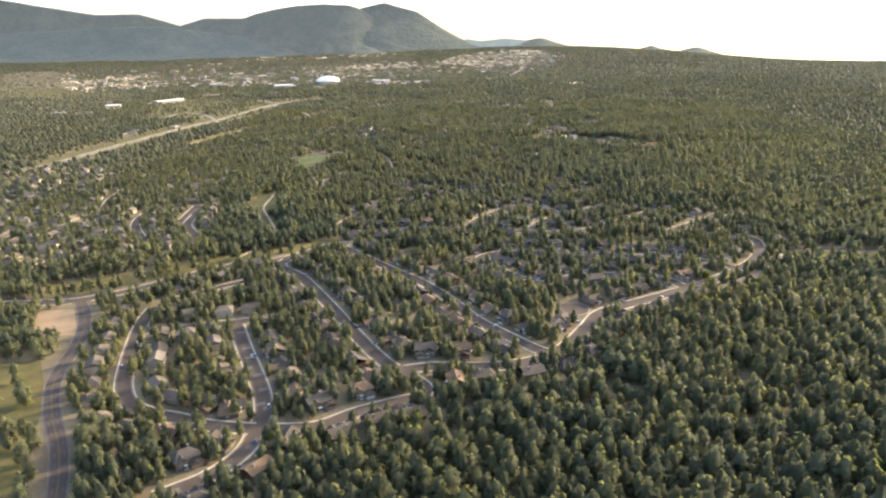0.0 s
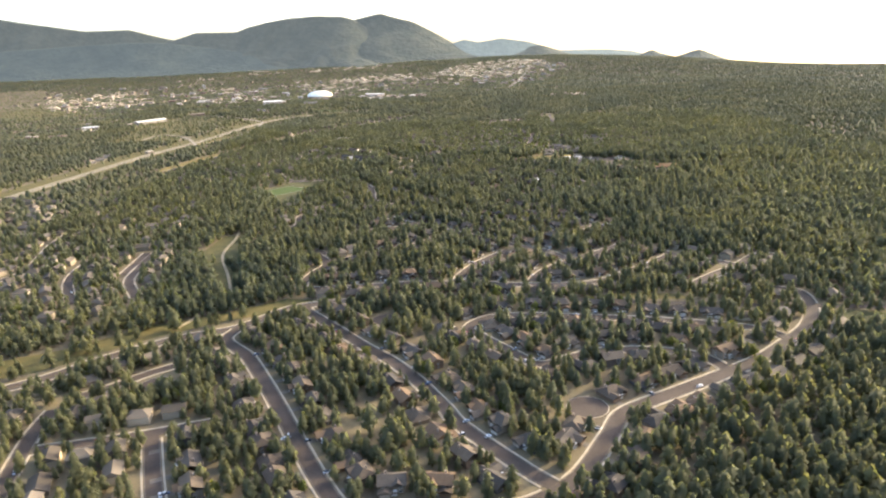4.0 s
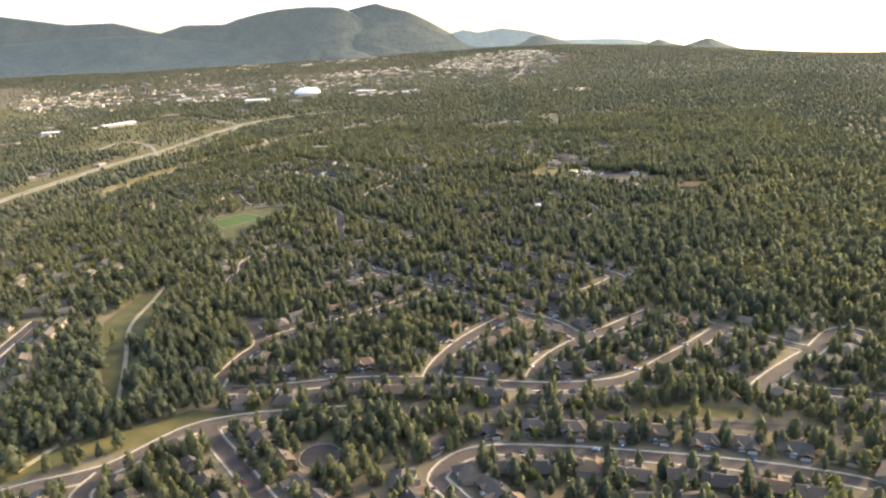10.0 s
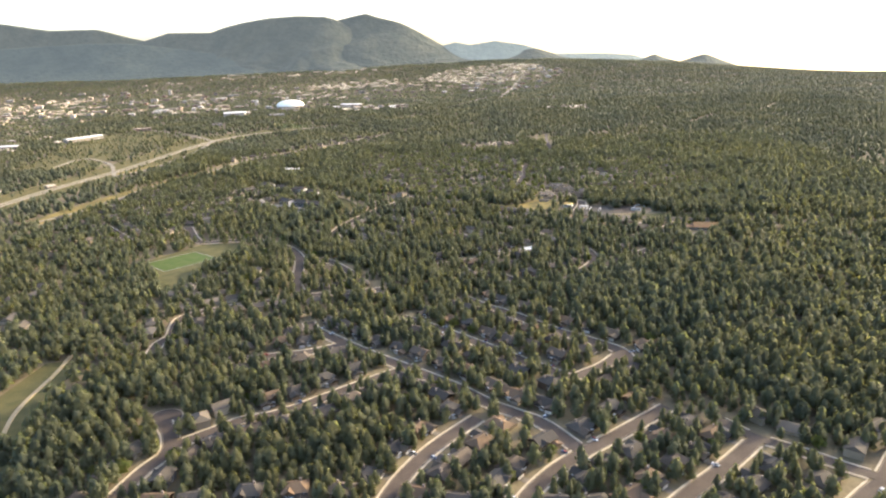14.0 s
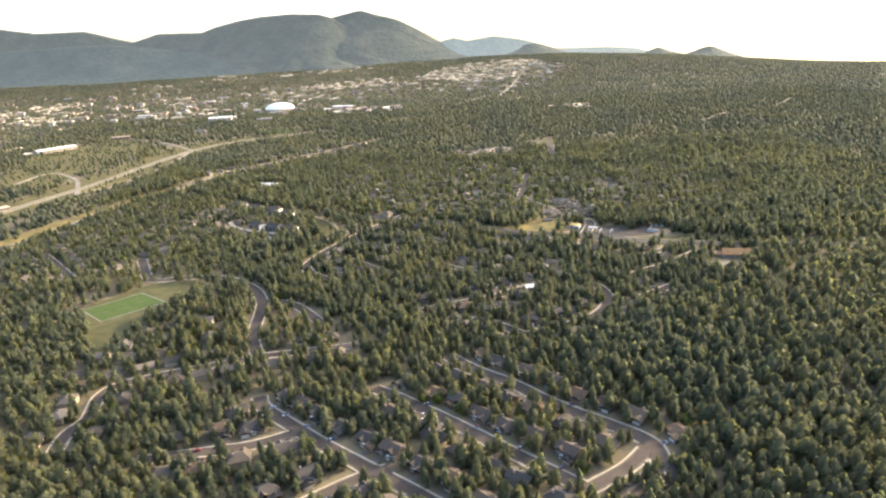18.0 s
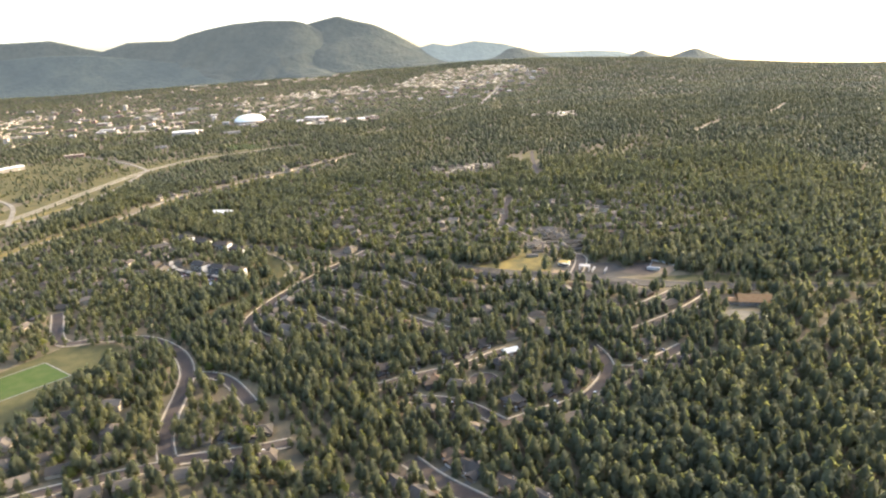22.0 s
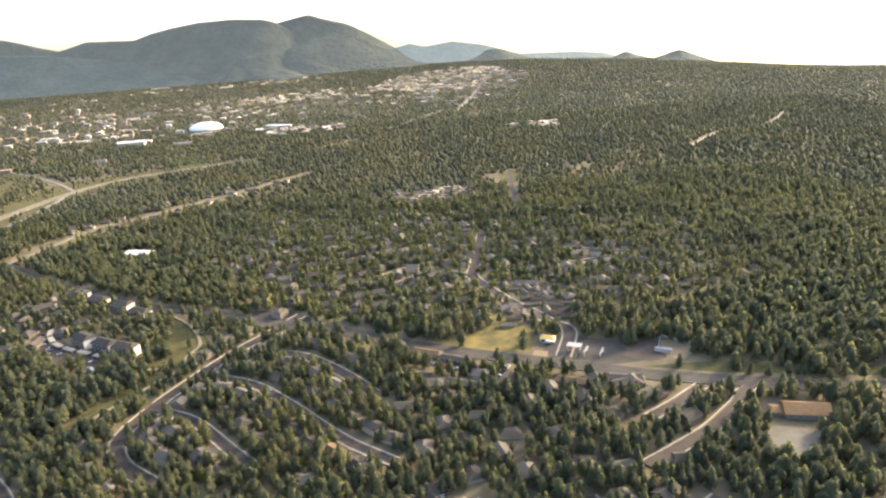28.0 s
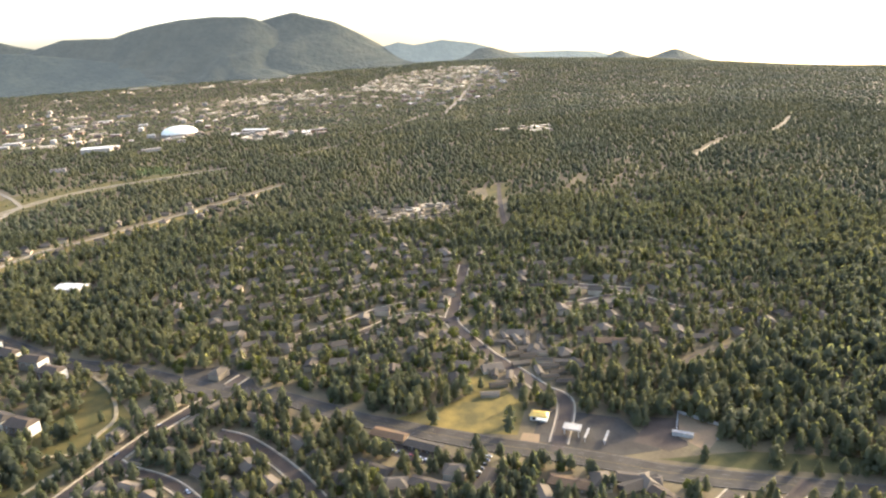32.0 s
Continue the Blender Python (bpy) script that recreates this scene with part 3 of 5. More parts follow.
patch("meadow", [(-60, 1438), (-74, 1404), (-96, 1364), (-118, 1334), (-132, 1330), (-112, 1384), (-84, 1434)], OLIVE_GRASS, "olive grass strip along a footpath", "meadow", bare=0.85)
patch("verge", [(320, 1377), (372, 1358), (470, 1336), (600, 1306), (600, 1322), (470, 1352), (380, 1376)], OLIVE_GRASS, "olive grass verge beside the highway", "verge", bare=0.72)
patch("clearing", [(313, 2100), (318, 2186), (365, 2215), (372, 2172), (336, 2095)], DRY_GRASS, "yellow grass clearing among pines", "clearing", bare=1.0)
patch("verge", [(-403, 1795), (-348, 1955), (-262, 2060), (-166, 2176), (-60, 2324), (-40, 2306), (-146, 2148), (-240, 2030), (-322, 1930), (-378, 1772)], GOLD_GRASS, "sunlit dry grass along the frontage road", "verge", bare=0.9)
patch("embankment", [(-600, 1838), (-548, 1950), (-530, 1946), (-566, 1850), (-582, 1832)], GOLD_GRASS, "sunlit bare embankment beside a freeway bridge", "embankment", 0.05, 1.0)
for poly in ([(-1950, 2950), (-1500, 2700), (-1400, 2950), (-1800, 3300)], [(-760, 1250), (-690, 1250), (-610, 1640), (-545, 1910), (-520, 2100), (-480, 2270), (-420, 2380), (-250, 2490), (-190, 2560), (-300, 2560), (-480, 2480), (-600, 2400), (-640, 2100), (-660, 1900), (-720, 1640)],
             [(-840, 1900), (-690, 1900), (-680, 2100), (-660, 2400), (-780, 2600), (-960, 2480), (-900, 2200)],
             [(-560, 1440), (-500, 1450), (-440, 1690), (-380, 1800), (-420, 1830), (-500, 1640)]):
    patch("verge", poly, GOLD_GRASS if poly[0][0] == -560 else DRY_GRASS, "bleached dry grass beside the freeway", "verge", bare={-840: 0.6, -560: 0.92}.get(poly[0][0], 0.75))


stamp_area(OPEN, [(300, 1368), (385, 1346), (392, 1380), (330, 1392)], 0.9)
patch("meadow", [(-455, 2680), (-371, 2649), (-309, 2545), (-408, 2540)], PITCH, "pale green playing field beside the freeway", "meadow", 0.05, 1.0)
# a half-bare hillside, then the open town: fewer and lower trees
stamp_area(OPEN, [(-1942, 3112), (-1595, 3169), (-2151, 4174), (-2444, 4286), (-2578, 4194)], 0.55)
for poly in ([(-2600, 2900), (-1300, 2350), (-800, 2250), (-540, 2500), (-300, 2900), (-100, 3400), (250, 3650), (560, 4200), (900, 4800), (300, 4450), (-2600, 4300)],):
    stamp_area(OPEN, poly, np.maximum(OPEN, 0.22)[inside_plan(poly)])


# ---- houses ----
def window(x, y, z, w, h, face, parent):
    """A framed window on a wall that faces -y, +y, -x or +x."""
    f, g = bmesh.new(), bmesh.new()
    t = 0.12
    for a, b, c, d in ((-w / 2 - t, w / 2 + t, -t, 0), (-w / 2 - t, w / 2 + t, h, h + t), (-w / 2 - t, -w / 2, 0, h), (w / 2, w / 2 + t, 0, h), (-0.04, 0.04, 0, h)):
        box(f, a, b, -0.10, 0.02, c, d)
    box(g, -w / 2, w / 2, -0.04, 0.02, 0, h)
    turn = {"-y": 0, "+x": 90, "+y": 180, "-x": 270}[face]
    for bm in (f, g):
        bmesh.ops.transform(bm, matrix=pose(x, y, z, 0, 0, turn), verts=bm.verts)
    frame_ob = part("window", f, TRIM, parent)
    part("pane", g, GLASS, frame_ob)


def make_house(w, d, storeys, style, garage, label):
    """A house with its front to -y: main body, garage wing, roofs, openings and chimney."""
    home = tagged(new("house"), label, "house", "houses along the streets")
    h = 2.6 * storeys + 0.3
    gx0, gx1 = (w / 2 - 6.6, w / 2) if garage > 0 else (-w / 2, -w / 2 + 6.6)
    gy = -d / 2 - 3.5
    bm = boxes((-w / 2, w / 2, -d / 2, d / 2, -0.3, h), (gx0, gx1, gy, -d / 2 + 0.01, -0.3, 3.0))
    # gable ends under the roofs
    rise, o = d * 0.27, 0.85
    if style == "gable":
        for x in (-w / 2 + 0.1, w / 2 - 0.1):
            v = [bm.verts.new(p) for p in ((x, -d / 2, h), (x, d / 2, h), (x, 0, h + rise * 0.97))]
            bm.faces.new(v)
    gm = (gx0 + gx1) / 2
    v = [bm.verts.new(p) for p in ((gx0, gy + 0.05, 3.0), (gx1, gy + 0.05, 3.0), (gm, gy + 0.05, 4.6))]
    bm.faces.new(v)
    part("wall", bm, WALL, home)
    bm = bmesh.new()
    pitched(bm, -w / 2 - o, w / 2 + o, -d / 2 - o, d / 2 + o, h + 0.05, rise + 0.2, d * 0.42 if style == "hip" else 0.0)
    # a cross gable over the front
    fx = -w * 0.22 if garage > 0 else w * 0.22
    pitched(bm, fx - 3.2, fx + 3.2, -d / 2 - 1.5, 0.5, h - 0.1, rise * 0.8, 0.0, "y")
    part("roof", bm, ROOF, home)
    bm = bmesh.new()
    pitched(bm, gx0 - o, gx1 + o, gy - o, 0.0 if storeys == 1 else -d / 2 + 0.2, 3.05, 1.8, 0.0, "y")
    part("garage_roof", bm, ROOF, home)
    bm = boxes((gm - 2.5, gm + 2.5, gy - 0.06, gy + 0.05, 0.1, 2.4))
    for k in range(4):
        box(bm, gm - 2.45, gm + 2.45, gy - 0.10, gy - 0.05, 0.16 + 0.56 * k, 0.62 + 0.56 * k)
    part("garage_door", bm, DOOR, home)
    dx = (-1.0 if garage > 0 else 1.0)
    part("door", boxes((dx - 0.5, dx + 0.5, -d / 2 - 0.07, -d / 2 + 0.02, 0.1, 2.15)), DOOR, home)
    part("porch", boxes((dx - 1.6, dx + 1.6, -d / 2 - 1.8, -d / 2 - 0.02, -0.3, 0.12), (dx - 1.55, dx - 1.35, -d / 2 - 1.75, -d / 2 - 1.55, 0.1, 2.6),
                        (dx + 1.35, dx + 1.55, -d / 2 - 1.75, -d / 2 - 1.55, 0.1, 2.6), (dx - 1.7, dx + 1.7, -d / 2 - 1.9, -d / 2 - 0.02, 2.6, 2.8)), TRIM, home)
    side = -1 if garage > 0 else 1
    for s in range(storeys):
        window(side * w * 0.33, -d / 2, 0.9 + 2.6 * s, 1.8, 1.3, "-y", home)
        window(w / 2 * (1 if side > 0 else -1), 1.0, 0.9 + 2.6 * s, 1.4, 1.2, "+x" if side > 0 else "-x", home)
        window(-w * 0.2, d / 2, 0.9 + 2.6 * s, 2.2, 1.4, "+y", home)
    if storeys > 1:
        window(-side * w * 0.3, -d / 2, 3.5, 1.8, 1.3, "-y", home)
    cx, cy = -side * w * 0.22, d * 0.18
    chimney = part("chimney", boxes((cx - 0.55, cx + 0.55, cy - 0.4, cy + 0.4, h, h + rise + 1.0), (cx - 0.65, cx + 0.65, cy - 0.5, cy + 0.5, h + rise + 1.0, h + rise + 1.15)), BRICKWORK, home)
    return home


DESIGNS = [(15, 11, 1, "hip", 1, "single-storey house with brown hipped shingle roof and garage"),
           (14, 10.5, 2, "gable", -1, "two-storey house with gabled shingle roof and attached garage"),
           (17, 11.5, 1, "gable", 1, "long low house with gabled shingle roof and garage"),
           (13.5, 11, 2, "hip", 1, "two-storey house with hipped dark roof among pines"),
           (16, 12, 1, "hip", -1, "wide single-storey house with hipped roof and tan walls"),
           (14.5, 10, 2, "gable", 1, "tall gabled house with pale walls beside the street")]
HOUSES = [make_house(*d) for d in DESIGNS]
rng = np.random.default_rng(7)


def nearness(x, y):
    """About how near the flight passes, in metres along the ground, to a place that it overlooks."""
    x, y = np.asarray(x, float), np.asarray(y, float)
    over = 0.16 * np.clip(y - 300, 0, 1012)
    return np.maximum(np.maximum(290.0, y - 1012), np.abs(x - over) / 0.62)


def seen_from_air(x, y, margin=120):
    return (np.abs(np.asarray(x) - 80) < 0.70 * np.asarray(y) + margin + 60) & (np.asarray(y) > 215)


LOTS = []
BACK = 12.5
for road in ROADS:
    if not road["homes"]:
        continue
    w, line, way, side = road["width"], road["line"], road["way"], road["side"]
    run = np.concatenate([[0], np.cumsum(np.linalg.norm(np.diff(line, axis=0), axis=1))])
    for s in (-1, 1):
        at = 11.0 + rng.uniform(0, 4)
        while at < run[-1] - 8:
            k = int(np.searchsorted(run, at))
            off = w / 2 + 3.2 + BACK + rng.uniform(-1.0, 1.5)
            p = line[k] + side[k] * s * off
            body = [p + way[k] * a + side[k] * s * b for a in (-8, 0, 8) for b in (-7, 0, 7)]
            if seen_from_air(p[0], p[1], 60) and not any(read(CARRIAGE, q[0], q[1]) for q in body) and not any((p[0] - q[0]) ** 2 + (p[1] - q[1]) ** 2 < 17.5 ** 2 for q, *_ in LOTS) and read(OPEN, p[0], p[1]) < 0.5:
                LOTS.append((p, math.degrees(math.atan2(-side[k][1] * s, -side[k][0] * s)) + 90 + rng.uniform(-5, 5), off - w / 2 - 0.45, int(rng.integers(6)), road))
                at += rng.uniform(20.5, 27)
            else:
                at += 3.0
LOTS.sort(key=lambda q: float(nearness(q[0][0], q[0][1])))
for p, *_ in LOTS:
    stamp(NO_TREE, [p], 7.5 if p[1] < 1100 else 5.0)
NEAR_LOTS = LOTS[:255]
DRIVE = part("driveway", boxes((-2.2, 2.2, -12.5, 0, -0.3, 0.14)), DRIVE_CONCRETE)
tagged(DRIVE, "grey concrete driveway from street to garage", "driveway", "driveways", "structure")
CARS = []
for n, (p, turn, back, kind, road) in enumerate(NEAR_LOTS):
    w, d, _, _, garage, _ = DESIGNS[kind]
    m = pose(p[0], p[1], 0, 0, 0, turn)
    if kind not in [q[3] for q in NEAR_LOTS[:n]]:
        HOUSES[kind].matrix_basis = m
    else:
        copy_thing(HOUSES[kind], m)
    gm = (w / 2 - 3.3) * (1 if garage > 0 else -1)
    m2 = m @ pose(gm, -d / 2 - 3.55, 0)
    if n == 0:
        DRIVE.matrix_basis = m2
    else:
        copy_thing(DRIVE, m2)
    stamp(NO_TREE, [tuple((m2 @ Vector((0, -k, 0))).xy) for k in (2, 6, 10)], 4)
    if rng.random() < 0.30:
        CARS.append(m2 @ pose(rng.uniform(-1.2, 1.2), -rng.uniform(3.5, 5.5), 0.14, 0, 0, rng.choice([0, 180]) + rng.uniform(-3, 3)))


def joined_houses(lots):
    """Houses farther off, as walls and pitched roofs in one mesh."""
    box_v = np.array([(x, y, z) for z in (0, 1) for x, y in ((-1, -1), (1, -1), (1, 1), (-1, 1))], float)
    verts, faces, index, n = [], [], [], 0
    for p, turn, back, kind, road in lots:
        w, d, storeys, style, garage, _ = (DESIGNS + [(14, 4.8, 1, "gable", 1, "")])[kind]
        h, c, s = 2.5 * storeys + 0.3, math.cos(radians(turn)), math.sin(radians(turn))
        hip = d * 0.4 if style == "hip" else 0
        body = box_v * (w / 2, d / 2, h)
        o = 0.6
        roof = np.array([(-w / 2 - o, -d / 2 - o, h), (w / 2 + o, -d / 2 - o, h), (w / 2 + o, d / 2 + o, h), (-w / 2 - o, d / 2 + o, h), (-w / 2 + hip, 0, h + d * .26), (w / 2 - hip, 0, h + d * .26)])
        v = np.concatenate([body, roof])
        v = np.column_stack([v[:, 0] * c - v[:, 1] * s + p[0], v[:, 0] * s + v[:, 1] * c + p[1], v[:, 2] + float(height(*p))])
        verts.append(v)
        for q in ((0, 1, 5), (0, 5, 4), (1, 2, 6), (1, 6, 5), (2, 3, 7), (2, 7, 6), (3, 0, 4), (3, 4, 7)):
            faces.append([a + n for a in q]), index.append(0)
        for q in ((8, 9, 13), (8, 13, 12), (10, 11, 12), (10, 12, 13), (9, 10, 13), (11, 8, 12)):
            faces.append([a + n for a in q]), index.append(1)
        n += len(v)
    wall = material("far_siding", (0.22, 0.175, 0.12), (0.38, 0.31, 0.22), 30, 0.85, per="island", spread=0.5)
    roof = material("far_shingles", (0.088, 0.070, 0.052), (0.145, 0.116, 0.086), 30, 0.85, per="island", spread=0.4)
    tagged(big_mesh("far_houses", np.concatenate(verts), faces, [wall, roof], index), "scattered pitched-roof houses among distant pines", "houses", kind="stuff")


def scatter_lots(poly, spacing, count, mobile=False):
    """More houses where the streets hide under the trees."""
    xs, ys = [q[0] for q in poly], [q[1] for q in poly]
    got = []
    for _ in range(count * 6):
        p = np.array([rng.uniform(min(xs), max(xs)), rng.uniform(min(ys), max(ys))])
        if len(got) >= count:
            break
        if inside(poly, p[0], p[1]) and not read(CARRIAGE, p[0] - 6, p[1]) and not read(CARRIAGE, p[0] + 6, p[1]) and not any((p[0] - q[0][0]) ** 2 + (p[1] - q[0][1]) ** 2 < spacing ** 2 for q in got + LOTS):
            got.append((p, rng.choice([0, 90, 180, 270]) + rng.uniform(-15, 15), 9.0, 6 if mobile else int(rng.integers(6)), None))
    for q in got:
        stamp(NO_TREE, [q[0]] + ([q[0] - (0, 7)] if q[0][1] > 1450 or q[0][0] < -280 else []), 7.5)
        stamp(SUBURB, [q[0]], 20)
    return got


MORE = scatter_lots([(-520, 640), (-300, 690), (-285, 800), (-420, 920), (-560, 860)], 20, 60)
MORE += scatter_lots([(-230, 1080), (-110, 1085), (-115, 1180), (-190, 1180)], 22, 14)
MORE += scatter_lots([(-60, 1330), (20, 1320), (40, 1440), (0, 1440)], 22, 10)
MORE += scatter_lots([(-900, 780), (-420, 700), (-300, 900), (-330, 1150), (-700, 1250)], 22, 170)
MORE += scatter_lots([(-420, 1250), (-300, 1330), (-180, 1560), (-420, 1700), (-520, 1500)], 22, 70)
MORE += scatter_lots([(20, 1560), (210, 1500), (230, 1900), (-60, 1980), (-120, 1750)], 20, 150)
MORE += scatter_lots([(230, 1480), (560, 1560), (520, 1800), (240, 1850)], 22, 60)
MORE += scatter_lots([(-1500, 2900), (-700, 2750), (100, 3600), (80, 4300), (-2300, 4200)], 34, 280)
MORE += scatter_lots([(80, 1990), (260, 1980), (260, 2090), (80, 2090)], 13, 60, True)
MORE += scatter_lots([(60, 1240), (330, 1230), (330, 1350), (60, 1420), (20, 1380)], 24, 30)
MORE += scatter_lots([(225, 1470), (290, 1480), (300, 1560), (240, 1590)], 10, 45, True)
MORE += scatter_lots([(-420, 1960), (-300, 1890), (-190, 2060), (-60, 2250), (-140, 2300), (-300, 2080)], 20, 45)
joined_houses(LOTS[255:] + MORE)


# ---- town ----
def make_block(w, d, h, label):
    """A flat-roofed building: walls, parapet roof, rows of windows, roof units."""
    b = tagged(new("commercial_building"), label, "building", "buildings of the town")
    part("wall", boxes((-w / 2, w / 2, -d / 2, d / 2, -3, h)), PALE_WALL, b)
    bm = boxes((-w / 2 - 0.3, w / 2 + 0.3, -d / 2 - 0.3, d / 2 + 0.3, h, h + 0.5))
    for k in range(3):
        u = (k - 1) * w * 0.28
        box(bm, u - 1.6, u + 1.6, -1.5, 1.5, h + 0.5, h + 2.0)
    part("roof", bm, FLAT_ROOF, b)
    bm = bmesh.new()
    for level in range(max(1, int(h / 3.6))):
        k = -w / 2 + 2
        while k < w / 2 - 2.4:
            box(bm, k, k + 1.6, -d / 2 - 0.06, -d / 2 + 0.05, 1.0 + 3.5 * level, 2.6 + 3.5 * level)
            k += 3.4
    tagged(part("windows", bm, GLASS, b), kind="stuff")
    return b


BLOCKS = [make_block(32, 18, 7, "long pale flat-roofed commercial building"), make_block(22, 16, 9, "three-storey tan building with flat roof"),
          make_block(50, 24, 7, "large low warehouse with bright flat roof"), make_block(16, 12, 5, "small flat-roofed shop with pale walls"), make_block(28, 14, 13, "tall campus building with rows of windows")]
USED = set()


def town(poly, count, kinds, seed, gap=48):
    r = np.random.default_rng(seed)
    xs, ys = [q[0] for q in poly], [q[1] for q in poly]
    got = []
    for _ in range(count * 12):
        if len(got) >= count:
            break
        px, py = r.uniform(min(xs), max(xs)), r.uniform(min(ys), max(ys))
        if inside(poly, px, py) and not read(NO_TREE, px, py) and all((px - q[0]) ** 2 + (py - q[1]) ** 2 > gap ** 2 for q in got):
            got.append((px, py))
            stamp(NO_TREE, [(px, py)], 26)
            k = int(r.choice(kinds))
            m = pose(px, py, float(height(px, py)), 0, 0, r.choice([0, 90]) + 12 + r.uniform(-6, 6))
            if k not in USED:
                USED.add(k)
                BLOCKS[k].matrix_basis = m
            else:
                copy_thing(BLOCKS[k], m)
    return got
TOWN = town([(-1900, 3200), (-1000, 2950), (-560, 3000), (-200, 3500), (60, 3700), (40, 4150), (-1100, 4200), (-2300, 4150)], 90, [0, 1, 3, 3, 4, 0], 21, 44)
TOWN += town([(60, 3700), (350, 3600), (560, 3800), (800, 4450), (760, 4700), (400, 4400)], 60, [0, 3, 3], 23, 28)
TOWN += town([(-330, 3100), (-40, 2990), (0, 3090), (-300, 3160)], 10, [0, 1, 2], 24, 34)
for n, (px, py) in enumerate([(-1146, 3494), (-1217, 3813), (-997, 3649), (-961, 3714), (-1014, 3301), (-1014, 3162), (-928, 3920), (-450, 3036), (-494, 2911), (-632, 2672), (-844, 2606), (-1059, 3884), (-943, 3764), (-942, 3413), (-1025, 3240), (-1084, 3100), (-1300, 3300), (-1380, 3520)]):
    copy_thing(BLOCKS[(2, 0, 2, 1)[n % 4]], pose(px, py, float(height(px, py)), 0, 0, 8 + (n * 37) % 12))
    stamp(NO_TREE, [(px, py), (px - 20, py - 14), (px + 20, py - 14)], 20)


# small shops and houses in a line beside the freeway
for n, (px, py) in enumerate([(-1163, 2115), (-1140, 2111), (-1091, 2101), (-1073, 2112), (-1058, 2109), (-739, 1609), (-736, 1644), (-735, 1682), (-656, 1720), (-1101, 2275), (-1143, 2427)]):
    copy_thing(BLOCKS[3], pose(px, py, float(height(px, py)), 0, 0, 20 + (n * 29) % 40))
    stamp(NO_TREE, [(px, py), (px + 3, py - 14)], 12)


def joined_blocks(areas):
    """The many small flat-roofed buildings of the distant town, street by street, in one mesh."""
    r = np.random.default_rng(52)
    shape = np.array([(x, y, z) for z in (0, 1) for x, y in ((-.5, -.5), (.5, -.5), (.5, .5), (-.5, .5))])
    sides = [(0, 1, 5), (0, 5, 4), (1, 2, 6), (1, 6, 5), (2, 3, 7), (2, 7, 6), (3, 0, 4), (3, 4, 7), (4, 5, 6), (4, 6, 7)]
    verts, faces, index, lots, n = [], [], [], [], 0
    for poly, step, share in areas:
        xs, ys = [q[0] for q in poly], [q[1] for q in poly]
        gx, gy = np.meshgrid(np.arange(min(xs), max(xs), step), np.arange(min(ys), max(ys), step * 0.8))
        for px, py in zip((gx + 0.2 * (gy - min(ys))).ravel(), gy.ravel()):
            px, py = px + r.uniform(-6, 6), py + r.uniform(-6, 6)
            if r.random() > 0.55 * share or not inside(poly, px, py) or read(NO_TREE, px, py):
                continue
            w, d, h, a = r.choice([9, 12, 16, 24, 34, 48]), r.uniform(8, 18), r.uniform(3.0, 5.5), radians(12 + r.choice([0, 90]) + r.uniform(-5, 5))
            if step <= 20:
                w, d, h = r.choice([8, 11, 13]), 4.5, 3.0
            v = shape * (w, d, h + 3) - (0, 0, 3)
            verts.append(np.column_stack([v[:, 0] * math.cos(a) - v[:, 1] * math.sin(a) + px, v[:, 0] * math.sin(a) + v[:, 1] * math.cos(a) + py, v[:, 2] + float(height(px, py))]))
            faces += [[k + n for k in q] for q in sides]
            index += [0] * 8 + [1] * 2
            n += 8
            q = (shape[:4] * (w + 14, d + 18, 0))
            lots.append(np.column_stack([q[:, 0] * math.cos(a) - q[:, 1] * math.sin(a) + px, q[:, 0] * math.sin(a) + q[:, 1] * math.cos(a) + py, np.full(4, float(height(px, py)) + 0.4 + 0.004 * (len(lots) % 60))]))
            stamp(NO_TREE, [(px, py)], 12 + w * 0.3), stamp(NO_TREE, [(px + 3, py - 16), (px + 3, py - 30)], 12)
    wall = material("town_wall", (0.40, 0.31, 0.20), (0.60, 0.48, 0.33), 60, 0.85, per="island", spread=0.4)
    roof = material("town_roof", (0.42, 0.335, 0.22), (0.86, 0.73, 0.52), 40, 0.8, per="island", spread=0.4)
    lot = material("town_lots", (0.27, 0.22, 0.15), (0.42, 0.345, 0.24), 50, 0.9, per="island", spread=0.35)
    tagged(big_mesh("town_lots", np.concatenate(lots), np.arange(4 * len(lots)).reshape(-1, 4), [lot]), "pale paved lots and bare yards between town buildings", "paving", kind="stuff")
    tagged(big_mesh("town_buildings", np.concatenate(verts), faces, [wall, roof], index), "many small cream buildings of a distant town", "buildings", kind="stuff")


AREAS = [([(-60, 4250), (160, 4620), (455, 4850), (690, 4750), (700, 4350), (560, 4190), (314, 4020)], 30, 0.85), ([(-1040, 3140), (-1390, 4100), (-930, 3930), (-690, 3310), (-820, 3100)], 46, 0.35),
         ([(-650, 4180), (-150, 4330), (-100, 4080), (-570, 4040)], 30, 0.7), ([(-1100, 4200), (-720, 4180), (-590, 3940), (-985, 3950)], 40, 0.35), ([(-270, 2970), (-290, 3200), (-30, 3150), (0, 3030)], 32, 0.6),
         ([(-1612, 3090), (-2120, 3940), (-1620, 4020), (-1260, 3180), (-1450, 3040)], 46, 0.5), ([(-1730, 4300), (-1180, 4500), (-420, 4600), (-250, 4780), (-340, 4850), (-1190, 4700)], 42, 0.35),
         ([(107, 2040), (166, 2105), (251, 2080), (246, 2030), (143, 1985)], 20, 1.1), ([(434, 2905), (548, 2945), (632, 2810), (611, 2775), (436, 2860)], 30, 0.5), ([(-1150, 2335), (-1150, 2510), (-980, 2520), (-1000, 2190)], 40, 0.45),
         ([(-60, 4250), (-450, 4250), (-800, 3700), (-300, 3500), (200, 3900)], 60, 0.35)]
